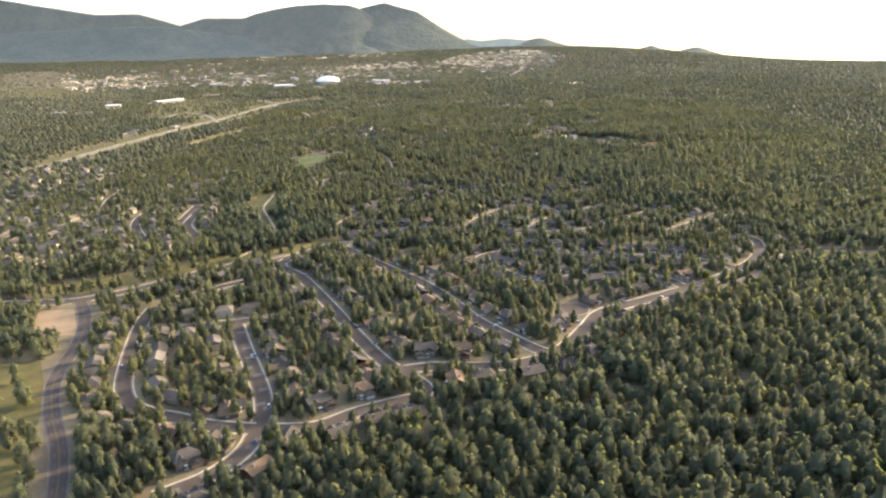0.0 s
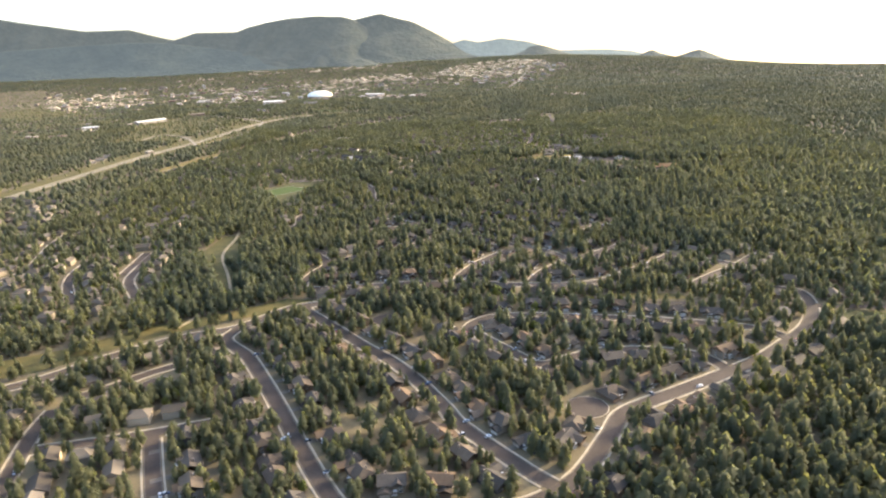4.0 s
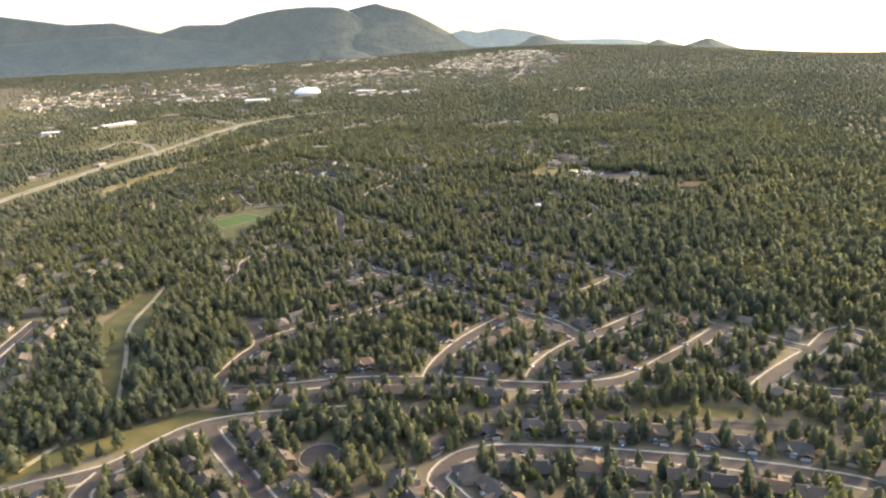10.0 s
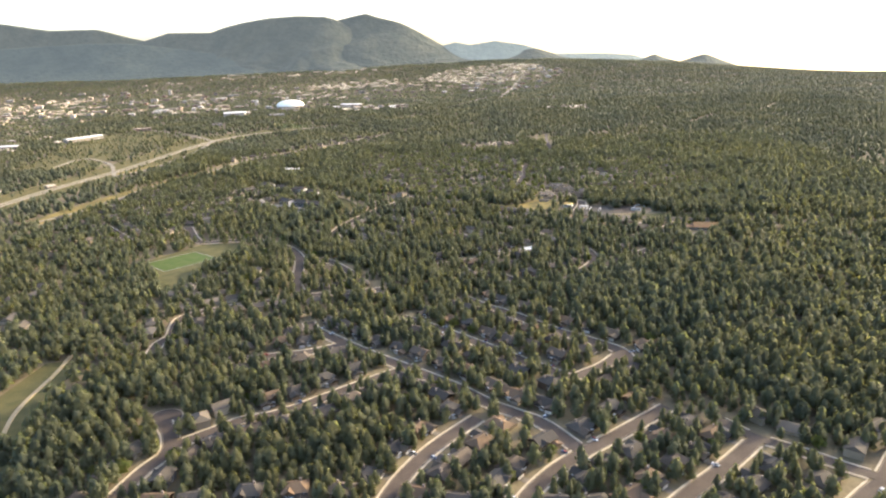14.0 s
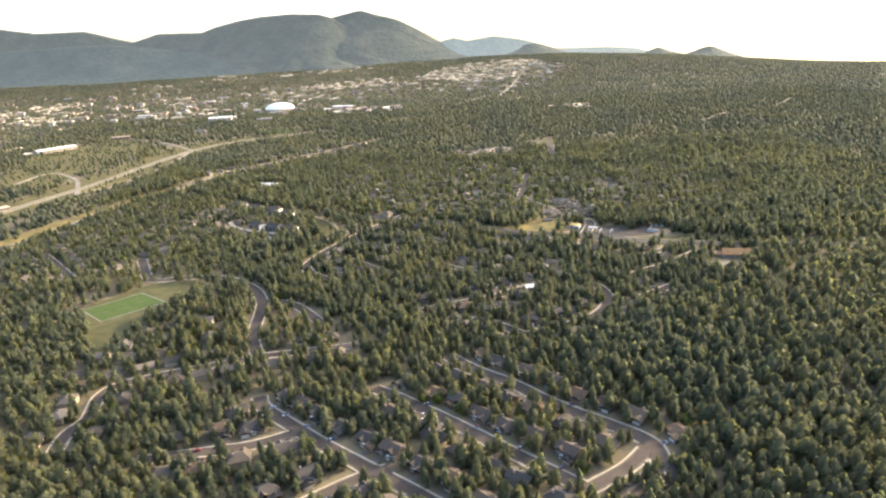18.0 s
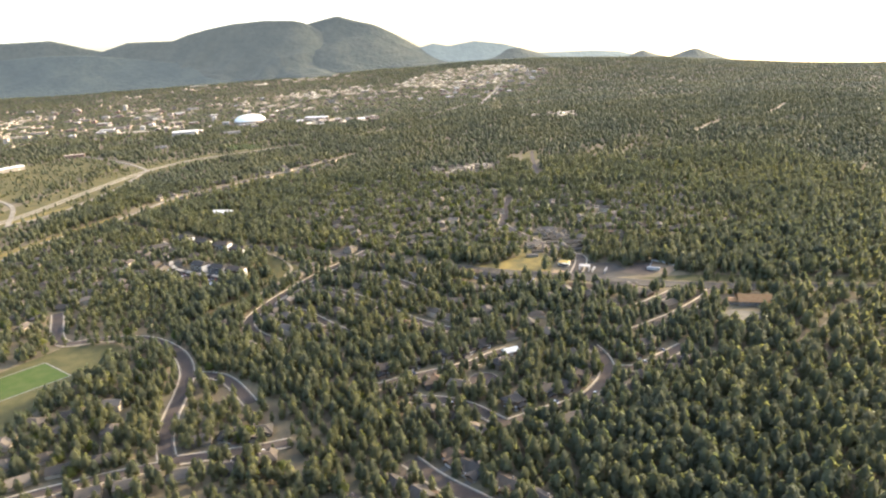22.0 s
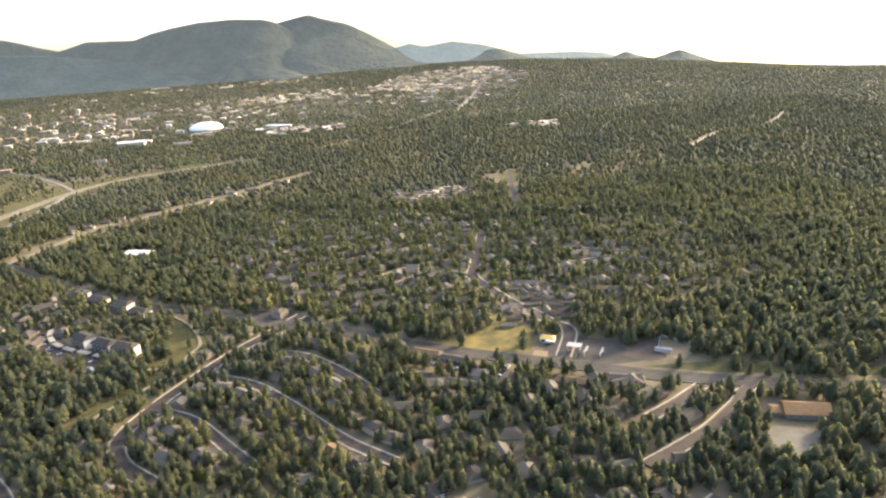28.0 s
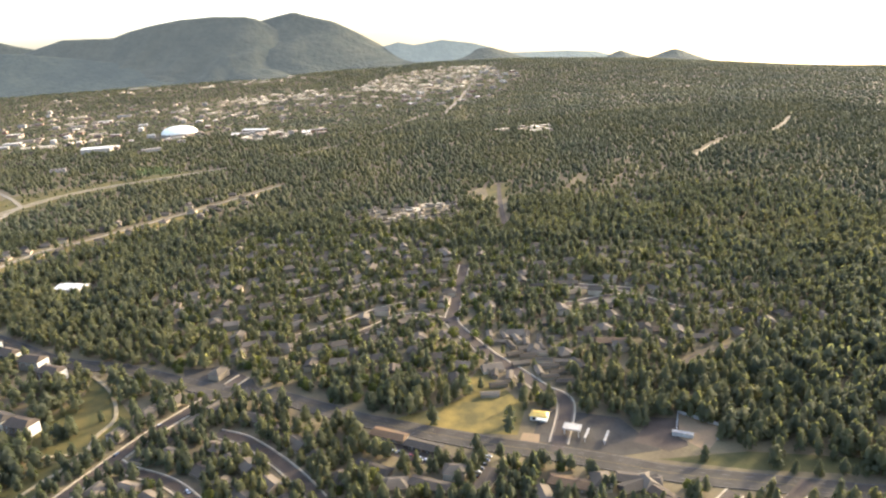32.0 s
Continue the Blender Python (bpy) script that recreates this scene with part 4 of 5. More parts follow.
for poly, step, share in AREAS:
    stamp_area(OPEN, poly, np.maximum(OPEN, 0.38)[inside_plan(poly)])
joined_blocks(AREAS)
for poly in ([(392, 2275), (431, 2340), (440, 2320), (404, 2262)], [(-90, 2714), (-51, 2800), (20, 2810), (30, 2730), (-48, 2645)], [(90, 2918), (250, 3330), (300, 3400), (310, 3380), (200, 3150), (112, 2910)], [(345, 3095), (420, 3590), (445, 3590), (375, 3090)]):
    patch("clearing", poly, DRY_GRASS, "yellow grass clearing among pines", "clearing", bare=1.0)


def make_dome(px, py):
    dome = tagged(new("domed_stadium"), "huge white domed stadium rising from the trees", "stadium")
    dome.matrix_basis = pose(px, py, float(height(px, py)) - 4)
    rings, sides = 9, 40
    bm = bmesh.new()
    rows = []
    for k in range(rings):
        a = k / (rings - 1) * math.pi / 2
        q, z = 54 * math.cos(a) ** 0.9 if k < rings - 1 else 0.5, 12 + 21 * math.sin(a)
        rows.append([bm.verts.new((q * math.cos(t), q * math.sin(t), z)) for t in np.arange(sides) * 2 * math.pi / sides])
    for p, q in zip(rows, rows[1:]):
        for k in range(sides):
            bm.faces.new((p[k], p[(k + 1) % sides], q[(k + 1) % sides], q[k]))
    bm.faces.new(rows[-1])
    part("dome", bm, DOME_ROOF, dome)
    bm = bmesh.new()
    bmesh.ops.create_cone(bm, cap_ends=True, segments=40, radius1=54, radius2=53.5, depth=14, matrix=pose(0, 0, 6))
    part("wall", bm, PALE_WALL, dome)
    part("entrance_block", boxes((-22, 30, -72, -52, -2, 7)), PALE_WALL, dome)
    stamp(NO_TREE, [(px, py), (px, py - 30), (px, py - 60)], 62)


make_dome(-508, 3225)


def white_hall(px, py, turn, w, d, h, label, rise=2.5):
    """A big shed with a low white roof, a row of doors and a vent ridge."""
    hall = tagged(new("hall"), label, "building")
    hall.matrix_basis = pose(px, py, float(height(px, py)), 0, 0, turn)
    part("wall", boxes((-w / 2, w / 2, -d / 2, d / 2, -3, h)), PALE_WALL, hall)
    part("roof", pitched(bmesh.new(), -w / 2 - 0.5, w / 2 + 0.5, -d / 2 - 0.5, d / 2 + 0.5, h + 0.05, rise), WHITE_ROOF, hall)
    k = -w / 2 + 3
    while k < w / 2 - 6:
        part("loading_door", boxes((k, k + 3.6, -d / 2 - 0.1, -d / 2 + 0.05, 0, 3.8)), DOOR, hall)
        k += 12
    stamp(NO_TREE, [(px + a * w / 2 * math.cos(radians(turn)), py + a * w / 2 * math.sin(radians(turn))) for a in (-1, -.5, 0, .5, 1)], d / 2 + 8)


white_hall(-655, 2960, 10, 74, 44, 13, "large white-roofed hall at the edge of town")
white_hall(-931, 2412, 54, 104, 24, 9, "very long low building with pale roof by the freeway")
white_hall(-1064, 2283, 7, 46, 22, 8, "low pale-roofed shop hall by the freeway")
white_hall(-260, 3165, -21, 80, 30, 10, "broad pale hall near the domed stadium")
white_hall(-222, 1795, -18, 34, 20, 6, "white metal-roofed hall among the pines")
white_hall(168, 1223, 20, 12, 8, 3.0, "small house with a bright white metal roof")
white_hall(-138, 1444, -35, 10, 6, 3.2, "pale low block beside the apartments")


# ---- apartments, shops and yards by the highway ----
def make_apartments():
    b = tagged(new("apartment_block"), "three-storey apartment block with dark roof and pale end wall", "apartment block", "apartment blocks")
    part("wall", boxes((-11, 11, -6.5, 6.5, -0.3, 9)), WALL, b)
    part("end_wall", boxes((11, 11.15, -6.3, 6.3, 0, 8.9)), TRIM, b, "sunlit cream end wall")
    part("roof", pitched(bmesh.new(), -11.8, 11.8, -7.3, 7.3, 9.05, 3.2, 3.0), ROOF, b)
    for level in range(3):
        for x in (-7.5, -2.5, 2.5, 7.5):
            window(x, -6.5, 1.0 + 2.9 * level, 1.8, 1.4, "-y", b)
        part("balcony", boxes((-5.4, -0.6, -7.9, -6.52, 2.75 + 2.9 * level - 2.9, 2.9 + 2.9 * level - 2.9), (-5.4, -0.6, -7.95, -7.85, 2.9 + 2.9 * level - 2.9, 3.8 + 2.9 * level - 2.9)), BALCONY, b)
    return b


FLATS = make_apartments()
for n, (px, py, turn) in enumerate([(-172, 1508, -38), (-145, 1491, -30), (-122, 1479, -25), (-232, 1640, -35), (-200, 1612, -30), (-168, 1592, -20), (-140, 1566, -25), (-255, 1600, 40)]):
    m = pose(px, py, 0, 0, 0, turn)
    if n == 0:
        FLATS.matrix_basis = m
    else:
        copy_thing(FLATS, m)
    stamp(NO_TREE, [(px, py)], 15)


def make_carport():
    c = tagged(new("carport"), "long pale-roofed carport on thin posts", "carport", "carports")
    part("roof", boxes((-8, 8, -2.6, 2.6, 2.5, 2.75)), CONCRETE, c)
    for x in (-7.6, -2.6, 2.6, 7.6):
        for y in (-2.3, 2.3):
            part("post", boxes((x - 0.08, x + 0.08, y - 0.08, y + 0.08, 0, 2.5)), TRIM, c)
    return c


PORT = make_carport()
for n, (px, py, turn) in enumerate([(-219, 1540, -70), (-210, 1523, -55), (-197, 1508, -42), (-181, 1496, -34), (-163, 1486, -30), (-144, 1475, -28), (-262, 1640, -60), (-250, 1618, -45)]):
    m = pose(px, py, 0.1, 0, 0, turn)
    if n == 0:
        PORT.matrix_basis = m
    else:
        copy_thing(PORT, m)
    stamp(NO_TREE, [(px, py)], 11)
    CARS.append(m @ pose(3, -7.5, 0, 0, 0, 0)), CARS.append(m @ pose(-3.5, -7.5, 0, 0, 0, 180))
patch("car_park", [(-240, 1545), (-222, 1548), (-185, 1508), (-130, 1478), (-120, 1462), (-150, 1452), (-190, 1475), (-225, 1508)], ASPHALT, "dark asphalt car park below the apartments", "car park", 0.07, 1.0)
patch("junction", [(-28, 1562), (5, 1562), (36, 1534), (46, 1512), (11, 1502), (-16, 1522)], OLD_ASPHALT, "wide worn asphalt junction at the highway", "junction", 0.05, 1.0)
patch("car_park", [(128, 1424), (160, 1432), (186, 1412), (196, 1390), (168, 1396)], ASPHALT, "dark asphalt car park with rows of parked cars", "car park", 0.07, 1.0)
for n in range(11):
    CARS.append(pose(140 + n * 3.4, 1421 - n * 2.3, 0.08, 0, 0, 25 + (n % 3)))
for n in range(6):
    CARS.append(pose(204 + n * 2.2, 1376 + n * 4.0, 0.08, 0, 0, 62))
patch("car_park", [(356, 1260), (376, 1280), (404, 1268), (378, 1240)], PARKING, "bleached empty car park before a brown-roofed hall", "car park", 0.07, 1.0)
for k in range(12):
    ob = tagged(part("parking_line", boxes((-0.06, 0.06, 0, 5.2, 0.05, 0.12)), PAINT_LINE), "worn white line of a parking bay", "marking", kind="structure")
    ob.matrix_basis = pose(366 + 2.35 * k, 1263 - 1.0 * k, 0, 0, 0, -23)
patch("forecourt", [(246, 1410), (262, 1450), (312, 1428), (326, 1386), (300, 1384)], OLD_ASPHALT, "worn grey forecourt beside the highway", "forecourt", 0.06, 1.0)
patch("forecourt", [(236, 1406), (242, 1420), (253, 1416), (250, 1405)], BARE, "pale concrete entrance beside the highway", "forecourt", 0.10, 1.0)
patch("yard", [(312, 1398), (334, 1425), (352, 1420), (345, 1388), (331, 1384)], ASPHALT, "dark asphalt yard with a parked truck", "yard", 0.10, 1.0)
patch("yard", [(343, 1398), (354, 1426), (378, 1402), (354, 1380)], BARE, "bare olive-brown fenced yard", "yard", 0.14, 1.0)


def low_wall(ax, ay, bx, by, tall=2.2, thick=0.5):
    length = math.hypot(bx - ax, by - ay)
    ob = tagged(part("yard_wall", boxes((0, length, -thick / 2, thick / 2, -0.3, tall), (-0.1, length + 0.1, -thick / 2 - 0.08, thick / 2 + 0.08, tall, tall + 0.15)), DULL_WHITE), "white masonry wall round a fenced yard", "wall")
    ob.matrix_basis = pose(ax, ay, 0, 0, 0, math.degrees(math.atan2(by - ay, bx - ax)))


low_wall(342, 1400, 354, 1427)
low_wall(354, 1427, 379, 1402)
low_wall(379, 1402, 366, 1391)
low_wall(340, 1402, 352, 1396, 3.0, 3.0)


def canopy(name, px, py, turn, w, d, h, mat, label):
    c = tagged(new(name), label, "canopy")
    c.matrix_basis = pose(px, py, 0.08, 0, 0, turn)
    part("roof", boxes((-w / 2, w / 2, -d / 2, d / 2, h, h + 0.8)), mat, c)
    for x in (-w / 2 + 1.2, w / 2 - 1.2):
        for y in ((-d / 2 + 1, d / 2 - 1) if d > 4 else (0,)):
            part("column", boxes((x - 0.2, x + 0.2, y - 0.2, y + 0.2, -0.1, h)), TRIM, c)
    return c


canopy("station_canopy", 275, 1414, -25, 12, 8, 4.6, DULL_WHITE, "flat white filling-station canopy on columns")
canopy("low_canopy", 283, 1407, 62, 13, 1.4, 3.0, DULL_WHITE, "long narrow white canopy on posts")
canopy("low_canopy", 295, 1402, 62, 13, 1.4, 3.0, DULL_WHITE, "long narrow white canopy on posts")
shop = tagged(new("shop"), "small shop with a bright yellow roof by the highway", "shop")
shop.matrix_basis = pose(257, 1436, 0, 0, 0, -25)
part("wall", boxes((-6, 6, -3.6, 3.6, -0.2, 3.8)), TRIM, shop)
part("roof", pitched(bmesh.new(), -6.6, 6.6, -4.4, 4.4, 3.85, 1.6, 2.4), YELLOW_ROOF, shop)
part("shop_window", boxes((-4.6, 4.6, -3.66, -3.55, 0.7, 2.6)), GLASS, shop)
part("awning", boxes((-1, 6.4, -7.2, -4.42, 3.2, 3.45)), WHITE_ROOF, shop)
stamp(NO_TREE, [(257, 1436)], 12)

hall = tagged(new("meeting_hall"), "brown-roofed meeting hall beside an empty car park", "hall")
hall.matrix_basis = pose(404, 1291, 0, 0, 0, -14)
part("wall", boxes((-14, 14, -8, 8, -0.2, 4.2)), BRICKWORK, hall)
part("roof", pitched(bmesh.new(), -15.2, 15.2, -9.2, 9.2, 4.25, 4.8, 0.0), BROWN_ROOF, hall)
part("annex_wall", boxes((-22, -14, -5, 5, -0.2, 3.2)), BRICKWORK, hall)
part("annex_roof", pitched(bmesh.new(), -22.8, -13.5, -5.8, 5.8, 3.25, 1.6, 2.0), BROWN_ROOF, hall)
for x in (-10, -5, 0, 5, 10):
    window(x, -8, 1.0, 1.8, 1.7, "-y", hall)
stamp(NO_TREE, [(404, 1291), (390, 1294)], 18)



def make_row():
    """A long low row of dwellings under one dark roof."""
    row = tagged(new("row_house"), "long low row of dwellings under one dark roof", "row house", "row houses")
    part("wall", boxes((-13, 13, -4.5, 4.5, -0.3, 3.0)), WALL, row)
    part("roof", pitched(bmesh.new(), -13.8, 13.8, -5.4, 5.4, 3.05, 1.9, 1.5), ROOF, row)
    for x in (-9, -2, 5):
        window(x, -4.5, 0.9, 1.8, 1.3, "-y", row)
        part("door", boxes((x + 2.0, x + 3.0, -4.57, -4.45, 0, 2.1)), DOOR, row)
    return row


ROW = make_row()
for n, (px, py, turn) in enumerate([(-24, 1500, 35), (300, 1352, 20), (312, 1336, -60), (306, 1595, -5), (339, 1569, -12), (378, 1561, -12), (415, 1539, -15), (342, 1544, -10), (260, 1699, 0), (338, 1690, -3), (355, 1623, -20), (150, 1429, -30), (173, 1412, -30), (139, 1392, -35), (175, 1370, -28), (209, 1367, 60), (301, 1356, -20), (260, 1359, -25)]):
    m = pose(px, py, 0, 0, 0, turn)
    if n == 0:
        ROW.matrix_basis = m
    else:
        copy_thing(ROW, m)
    c, s = math.cos(radians(turn)), math.sin(radians(turn))
    stamp(NO_TREE, [(px - 12 * c, py - 12 * s), (px, py), (px + 12 * c, py + 12 * s)], 8)


# ---- cars ----
def make_car():
    car = tagged(new("car"), "parked car with dark windows on a driveway", "car", "parked cars")
    bm = boxes((-0.9, 0.9, -2.25, 2.25, 0.32, 0.88))
    bmesh.ops.bevel(bm, geom=bm.edges[:], offset=0.12, segments=1, affect="EDGES")
    part("body", bm, CAR_PAINT, car)
    bm = bmesh.new()
    low = [bm.verts.new(p) for p in ((-0.82, -1.9, 0.86), (0.82, -1.9, 0.86), (0.82, 1.0, 0.86), (-0.82, 1.0, 0.86))]
    top = [bm.verts.new(p) for p in ((-0.66, -1.4, 1.44), (0.66, -1.4, 1.44), (0.66, 0.35, 1.44), (-0.66, 0.35, 1.44))]
    for k in range(4):
        j = (k + 1) % 4
        bm.faces.new((low[k], low[j], top[j], top[k]))
    bm.faces.new(top)
    cabin = part("cabin_glass", bm, GLASS, car)
    bm = boxes((-0.68, 0.68, -1.42, 0.37, 1.40, 1.48))
    part("roof_panel", bm, CAR_PAINT, cabin)
    for x in (-0.82, 0.82):
        for y in (-1.4, 1.4):
            bm = bmesh.new()
            bmesh.ops.create_cone(bm, cap_ends=True, segments=10, radius1=0.33, radius2=0.33, depth=0.22, matrix=pose(x, y, 0.33, 0, 90, 0))
            part("wheel", bm, RUBBER, car)
    return car


for number, road in enumerate(ROADS):
    if road["kind"] == "street" and road["line"][0][1] < 1500:
        for k in range(8, len(road["line"]) - 8, 9):
            if rng.random() < 0.16:
                s = rng.choice([-1, 1])
                p = road["line"][k] + road["side"][k] * s * (road["width"] / 2 - 1.2)
                a = math.degrees(math.atan2(road["way"][k][1], road["way"][k][0])) - 90
                CARS.append(pose(p[0], p[1], 0.1 + 0.012 * number, 0, 0, a))
CAR = make_car()
CAR.matrix_basis = CARS[0]
for m in CARS[1:200]:
    copy_thing(CAR, m)


# ---- trees ----
def pine_template(seed, tufts, sides, rings, size, broad=False):
    """A unit-high ponderosa: trunk, a lumpy crown and tufts of needles standing out of it. Verts, triangles, material of each."""
    r = np.random.default_rng(seed)
    base, wide, lean = r.uniform(0.10, 0.24), r.uniform(0.15, 0.23), r.normal(0, 0.03, 2)
    peak = r.uniform(0.22, 0.42)
    if broad:
        wide, peak = r.uniform(0.34, 0.44), r.uniform(0.42, 0.55)

    def radius(u):
        return wide * np.where(u < peak, 0.55 + 0.45 * u / peak, ((1 - u) / (1 - peak)) ** 0.50)
    verts, tris, index = [], [], []
    for z, q in ((0, 0.016), (base + 0.1, 0.012)):
        verts += [(q * math.cos(a), q * math.sin(a), z) for a in (0, 2.1, 4.2)]
    for k in range(3):
        j = (k + 1) % 3
        tris += [(k, j, 3 + j), (k, 3 + j, 3 + k)]
        index += [0, 0]
    n = len(verts)
    for ring in range(rings):
        u = (ring + 0.25) / rings
        for k in range(sides):
            a = 2 * math.pi * (k + 0.5 * (ring % 2) + r.uniform(-0.25, 0.25)) / sides
            q = float(radius(u)) * r.uniform(0.5, 0.85)
            verts.append((q * math.cos(a), q * math.sin(a), base + (1 - base) * (u + r.uniform(-0.35, 0.35) / rings)))
    verts += [(0, 0, base + 0.02), (0, 0, 1.0)]
    low, top = len(verts) - 2, len(verts) - 1
    for k in range(sides):
        j = (k + 1) % sides
        for ring in range(rings - 1):
            a, b2 = n + ring * sides + k, n + ring * sides + j
            tris += [(a, b2, b2 + sides), (a, b2 + sides, a + sides)]
        tris += [(n + j, n + k, low), (n + (rings - 1) * sides + k, n + (rings - 1) * sides + j, top)]
    index += [1] * (len(tris) - len(index))
    for _ in range(tufts):
        u = r.beta(1.15, 1.4)
        a = r.uniform(0, 2 * math.pi)
        q = radius(np.array(u)) * r.uniform(0.7, 1.06)
        c = np.array([q * math.cos(a), q * math.sin(a), base + u * (1 - base)])
        up = np.array([-0.35 * math.cos(a), -0.35 * math.sin(a), 1.0]) + r.normal(0, 0.35, 3)
        across = np.array([-math.sin(a), math.cos(a), 0]) + r.normal(0, 0.3, 3)
        s = size * r.uniform(0.6, 1.35) * (1.15 - 0.55 * u)
        n = len(verts)
        verts += [tuple(c - across * s * 0.62 - up * s * 0.5), tuple(c + across * s * 0.62 - up * s * 0.5), tuple(c + up * s * 0.7)]
        tris.append((n, n + 1, n + 2)), index.append(1)
    verts = np.array(verts)
    verts[:, :2] += lean * verts[:, 2:]
    # needles catch the light as one rounded crown: each corner faces out from the trunk and up
    out = verts[:, :2] / (np.linalg.norm(verts[:, :2], axis=1, keepdims=True) + 0.02)
    lift = np.clip((verts[:, 2] - base) / (1 - base), 0, 1)[:, None]
    facing = np.concatenate([out * (0.80 - 0.35 * lift), 0.40 + 0.55 * lift], 1) + r.normal(0, 0.20, verts.shape)
    facing /= np.linalg.norm(facing, axis=1, keepdims=True)
    return verts, np.array(tris), np.array(index), facing


def soft_facing(verts, r):
    """Far crowns, many to a glance: they face up and a little outward."""
    facing = np.concatenate([0.6 * verts[:, :2] / 0.15, 0.35 + 0.6 * verts[:, 2:]], 1) + r.normal(0, 0.12, verts.shape)
    return facing / np.linalg.norm(facing, axis=1, keepdims=True)


def cone_template(seed, sides):
    r = np.random.default_rng(seed)
    rings = ((0.05, 0.12), (0.35, 0.19), (0.72, 0.12))
    verts, tris = [], []
    for z, q in rings:
        for k in range(sides):
            a = 2 * math.pi * (k + r.uniform(-0.3, 0.3)) / sides
            s = q * r.uniform(0.7, 1.3)
            verts.append((s * math.cos(a), s * math.sin(a), z + r.uniform(-0.06, 0.06)))
    verts.append((0, 0, 1))
    for ring in range(2):
        for k in range(sides):
            a, b = ring * sides + k, ring * sides + (k + 1) % sides
            tris += [(a, b, b + sides), (a, b + sides, a + sides)]
    for k in range(sides):
        tris.append((2 * sides + k, 2 * sides + (k + 1) % sides, 3 * sides))
    verts = np.array(verts)
    return verts, np.array(tris), np.ones(len(tris), int), soft_facing(verts, r)


def spike_template(seed):
    r = np.random.default_rng(seed)
    a = np.array([0, 2.1, 4.2]) + r.uniform(0, 2)
    low = np.column_stack([0.17 * np.cos(a), 0.17 * np.sin(a), np.full(3, 0.1)])
    high = np.column_stack([0.13 * np.cos(a + 1), 0.13 * np.sin(a + 1), np.full(3, 0.62)])
    verts = np.concatenate([low, high, [(0, 0, 1)]])
    tris = [(0, 1, 3), (1, 4, 3), (1, 2, 4), (2, 5, 4), (2, 0, 5), (0, 3, 5), (3, 4, 6), (4, 5, 6), (5, 3, 6)]
    return verts, np.array(tris), np.ones(len(tris), int), soft_facing(verts, r)


def crown_normals(ob, facing):
    ob.data.attributes.new("custom_normal", "FLOAT_VECTOR", "POINT").data.foreach_set("vector", facing.astype(np.float32).ravel())
    ob.data.update()


def plant(name, x, y, tall, templates, mats, label, spread=1.0, category="trees", smooth=False):
    """Many trees in one mesh."""
    r = np.random.default_rng(len(x))
    z = height(x, y)
    pick, turn, girth = r.integers(len(templates), size=len(x)), r.uniform(0, 6.283, len(x)), r.uniform(1.12, 1.68, len(x)) * spread
    verts, faces, index, facing, n = [], [], [], [], 0
    for k, (v, f, i, *normal) in enumerate(templates):
        w = pick == k
        c, s, g, h = np.cos(turn[w])[:, None], np.sin(turn[w])[:, None], (girth[w] * tall[w])[:, None], tall[w][:, None]
        vx, vy, vz = v[None, :, 0] * g, v[None, :, 1] * g, v[None, :, 2] * h
        p = np.stack([vx * c - vy * s + x[w][:, None], vx * s + vy * c + y[w][:, None], vz + z[w][:, None] - 0.15], -1).reshape(-1, 3)
        q = (f[None] + (np.arange(w.sum()) * len(v))[:, None, None]).reshape(-1, 3) + n
        verts.append(p), faces.append(q), index.append(np.tile(i, w.sum()))
        if normal:
            u = normal[0]
            facing.append(np.stack([u[None, :, 0] * c - u[None, :, 1] * s, u[None, :, 0] * s + u[None, :, 1] * c, np.broadcast_to(u[None, :, 2], (w.sum(), len(u)))], -1).reshape(-1, 3))
        n += len(p)
    ob = big_mesh(name, np.concatenate(verts), np.concatenate(faces), mats, np.concatenate(index), smooth or bool(facing))
    if facing:
        crown_normals(ob, np.concatenate(facing))
    return tagged(ob, label, category, kind="stuff")


def spots(step, near, far, seed):
    """Jittered places for trees at that spacing, where nearness lies between the two."""
    r = np.random.default_rng(seed)
    gx, gy = np.meshgrid(np.arange(-3900, 2900, step), np.arange(215, 5200, step))
    x, y = (gx + r.uniform(-0.48, 0.48, gx.shape) * step).ravel(), (gy + r.uniform(-0.48, 0.48, gy.shape) * step).ravel()
    d = nearness(x, y)
    ok = seen_from_air(x, y) & (d >= near) & (d < far) & ~read(NO_TREE, x, y)
    x, y = x[ok], y[ok]
    # groves and gaps
    broad = np.sin(x / 150 + 1.8 * np.sin(y / 210)) * np.sin(y / 130 + 1.4 * np.sin(x / 190)) + 0.5 * np.sin(x / 71 - y / 83)
    wave = 0.7 * broad + np.sin(x / 37 + 2 * np.sin(y / 61)) * np.sin(y / 43 + 1.7 * np.sin(x / 53)) + 0.6 * np.sin(x / 13 + y / 17) * np.sin(y / 11 - x / 19)
    chance = np.where(read(SUBURB, x, y), np.where(y > 735, 0.95, 0.80), 0.88) + np.where(read(SUBURB, x, y), 0.22, 0.24) * wave
    chance = np.where((x > -60) & (x < 240) & (y > 1490) & (y < 1950), chance * 0.72, chance)
    # the roofs of the western and the highway quarters show between thinner trees
    chance = np.where((x < -270) & (y > 620) & (y < 1300), chance * 0.80, chance)
    chance = np.where((x < -190) & (y > 1300) & (y < 1720), chance * 0.85, chance)
    blur = np.clip(y - 1900, 0, 1000) * 0.05
    chance *= 1 - read(OPEN, x + r.normal(0, 2.5, len(x)) * blur, y + r.normal(0, 1, len(x)) * blur)
    ok = r.random(len(x)) < chance
    return x[ok], y[ok], r


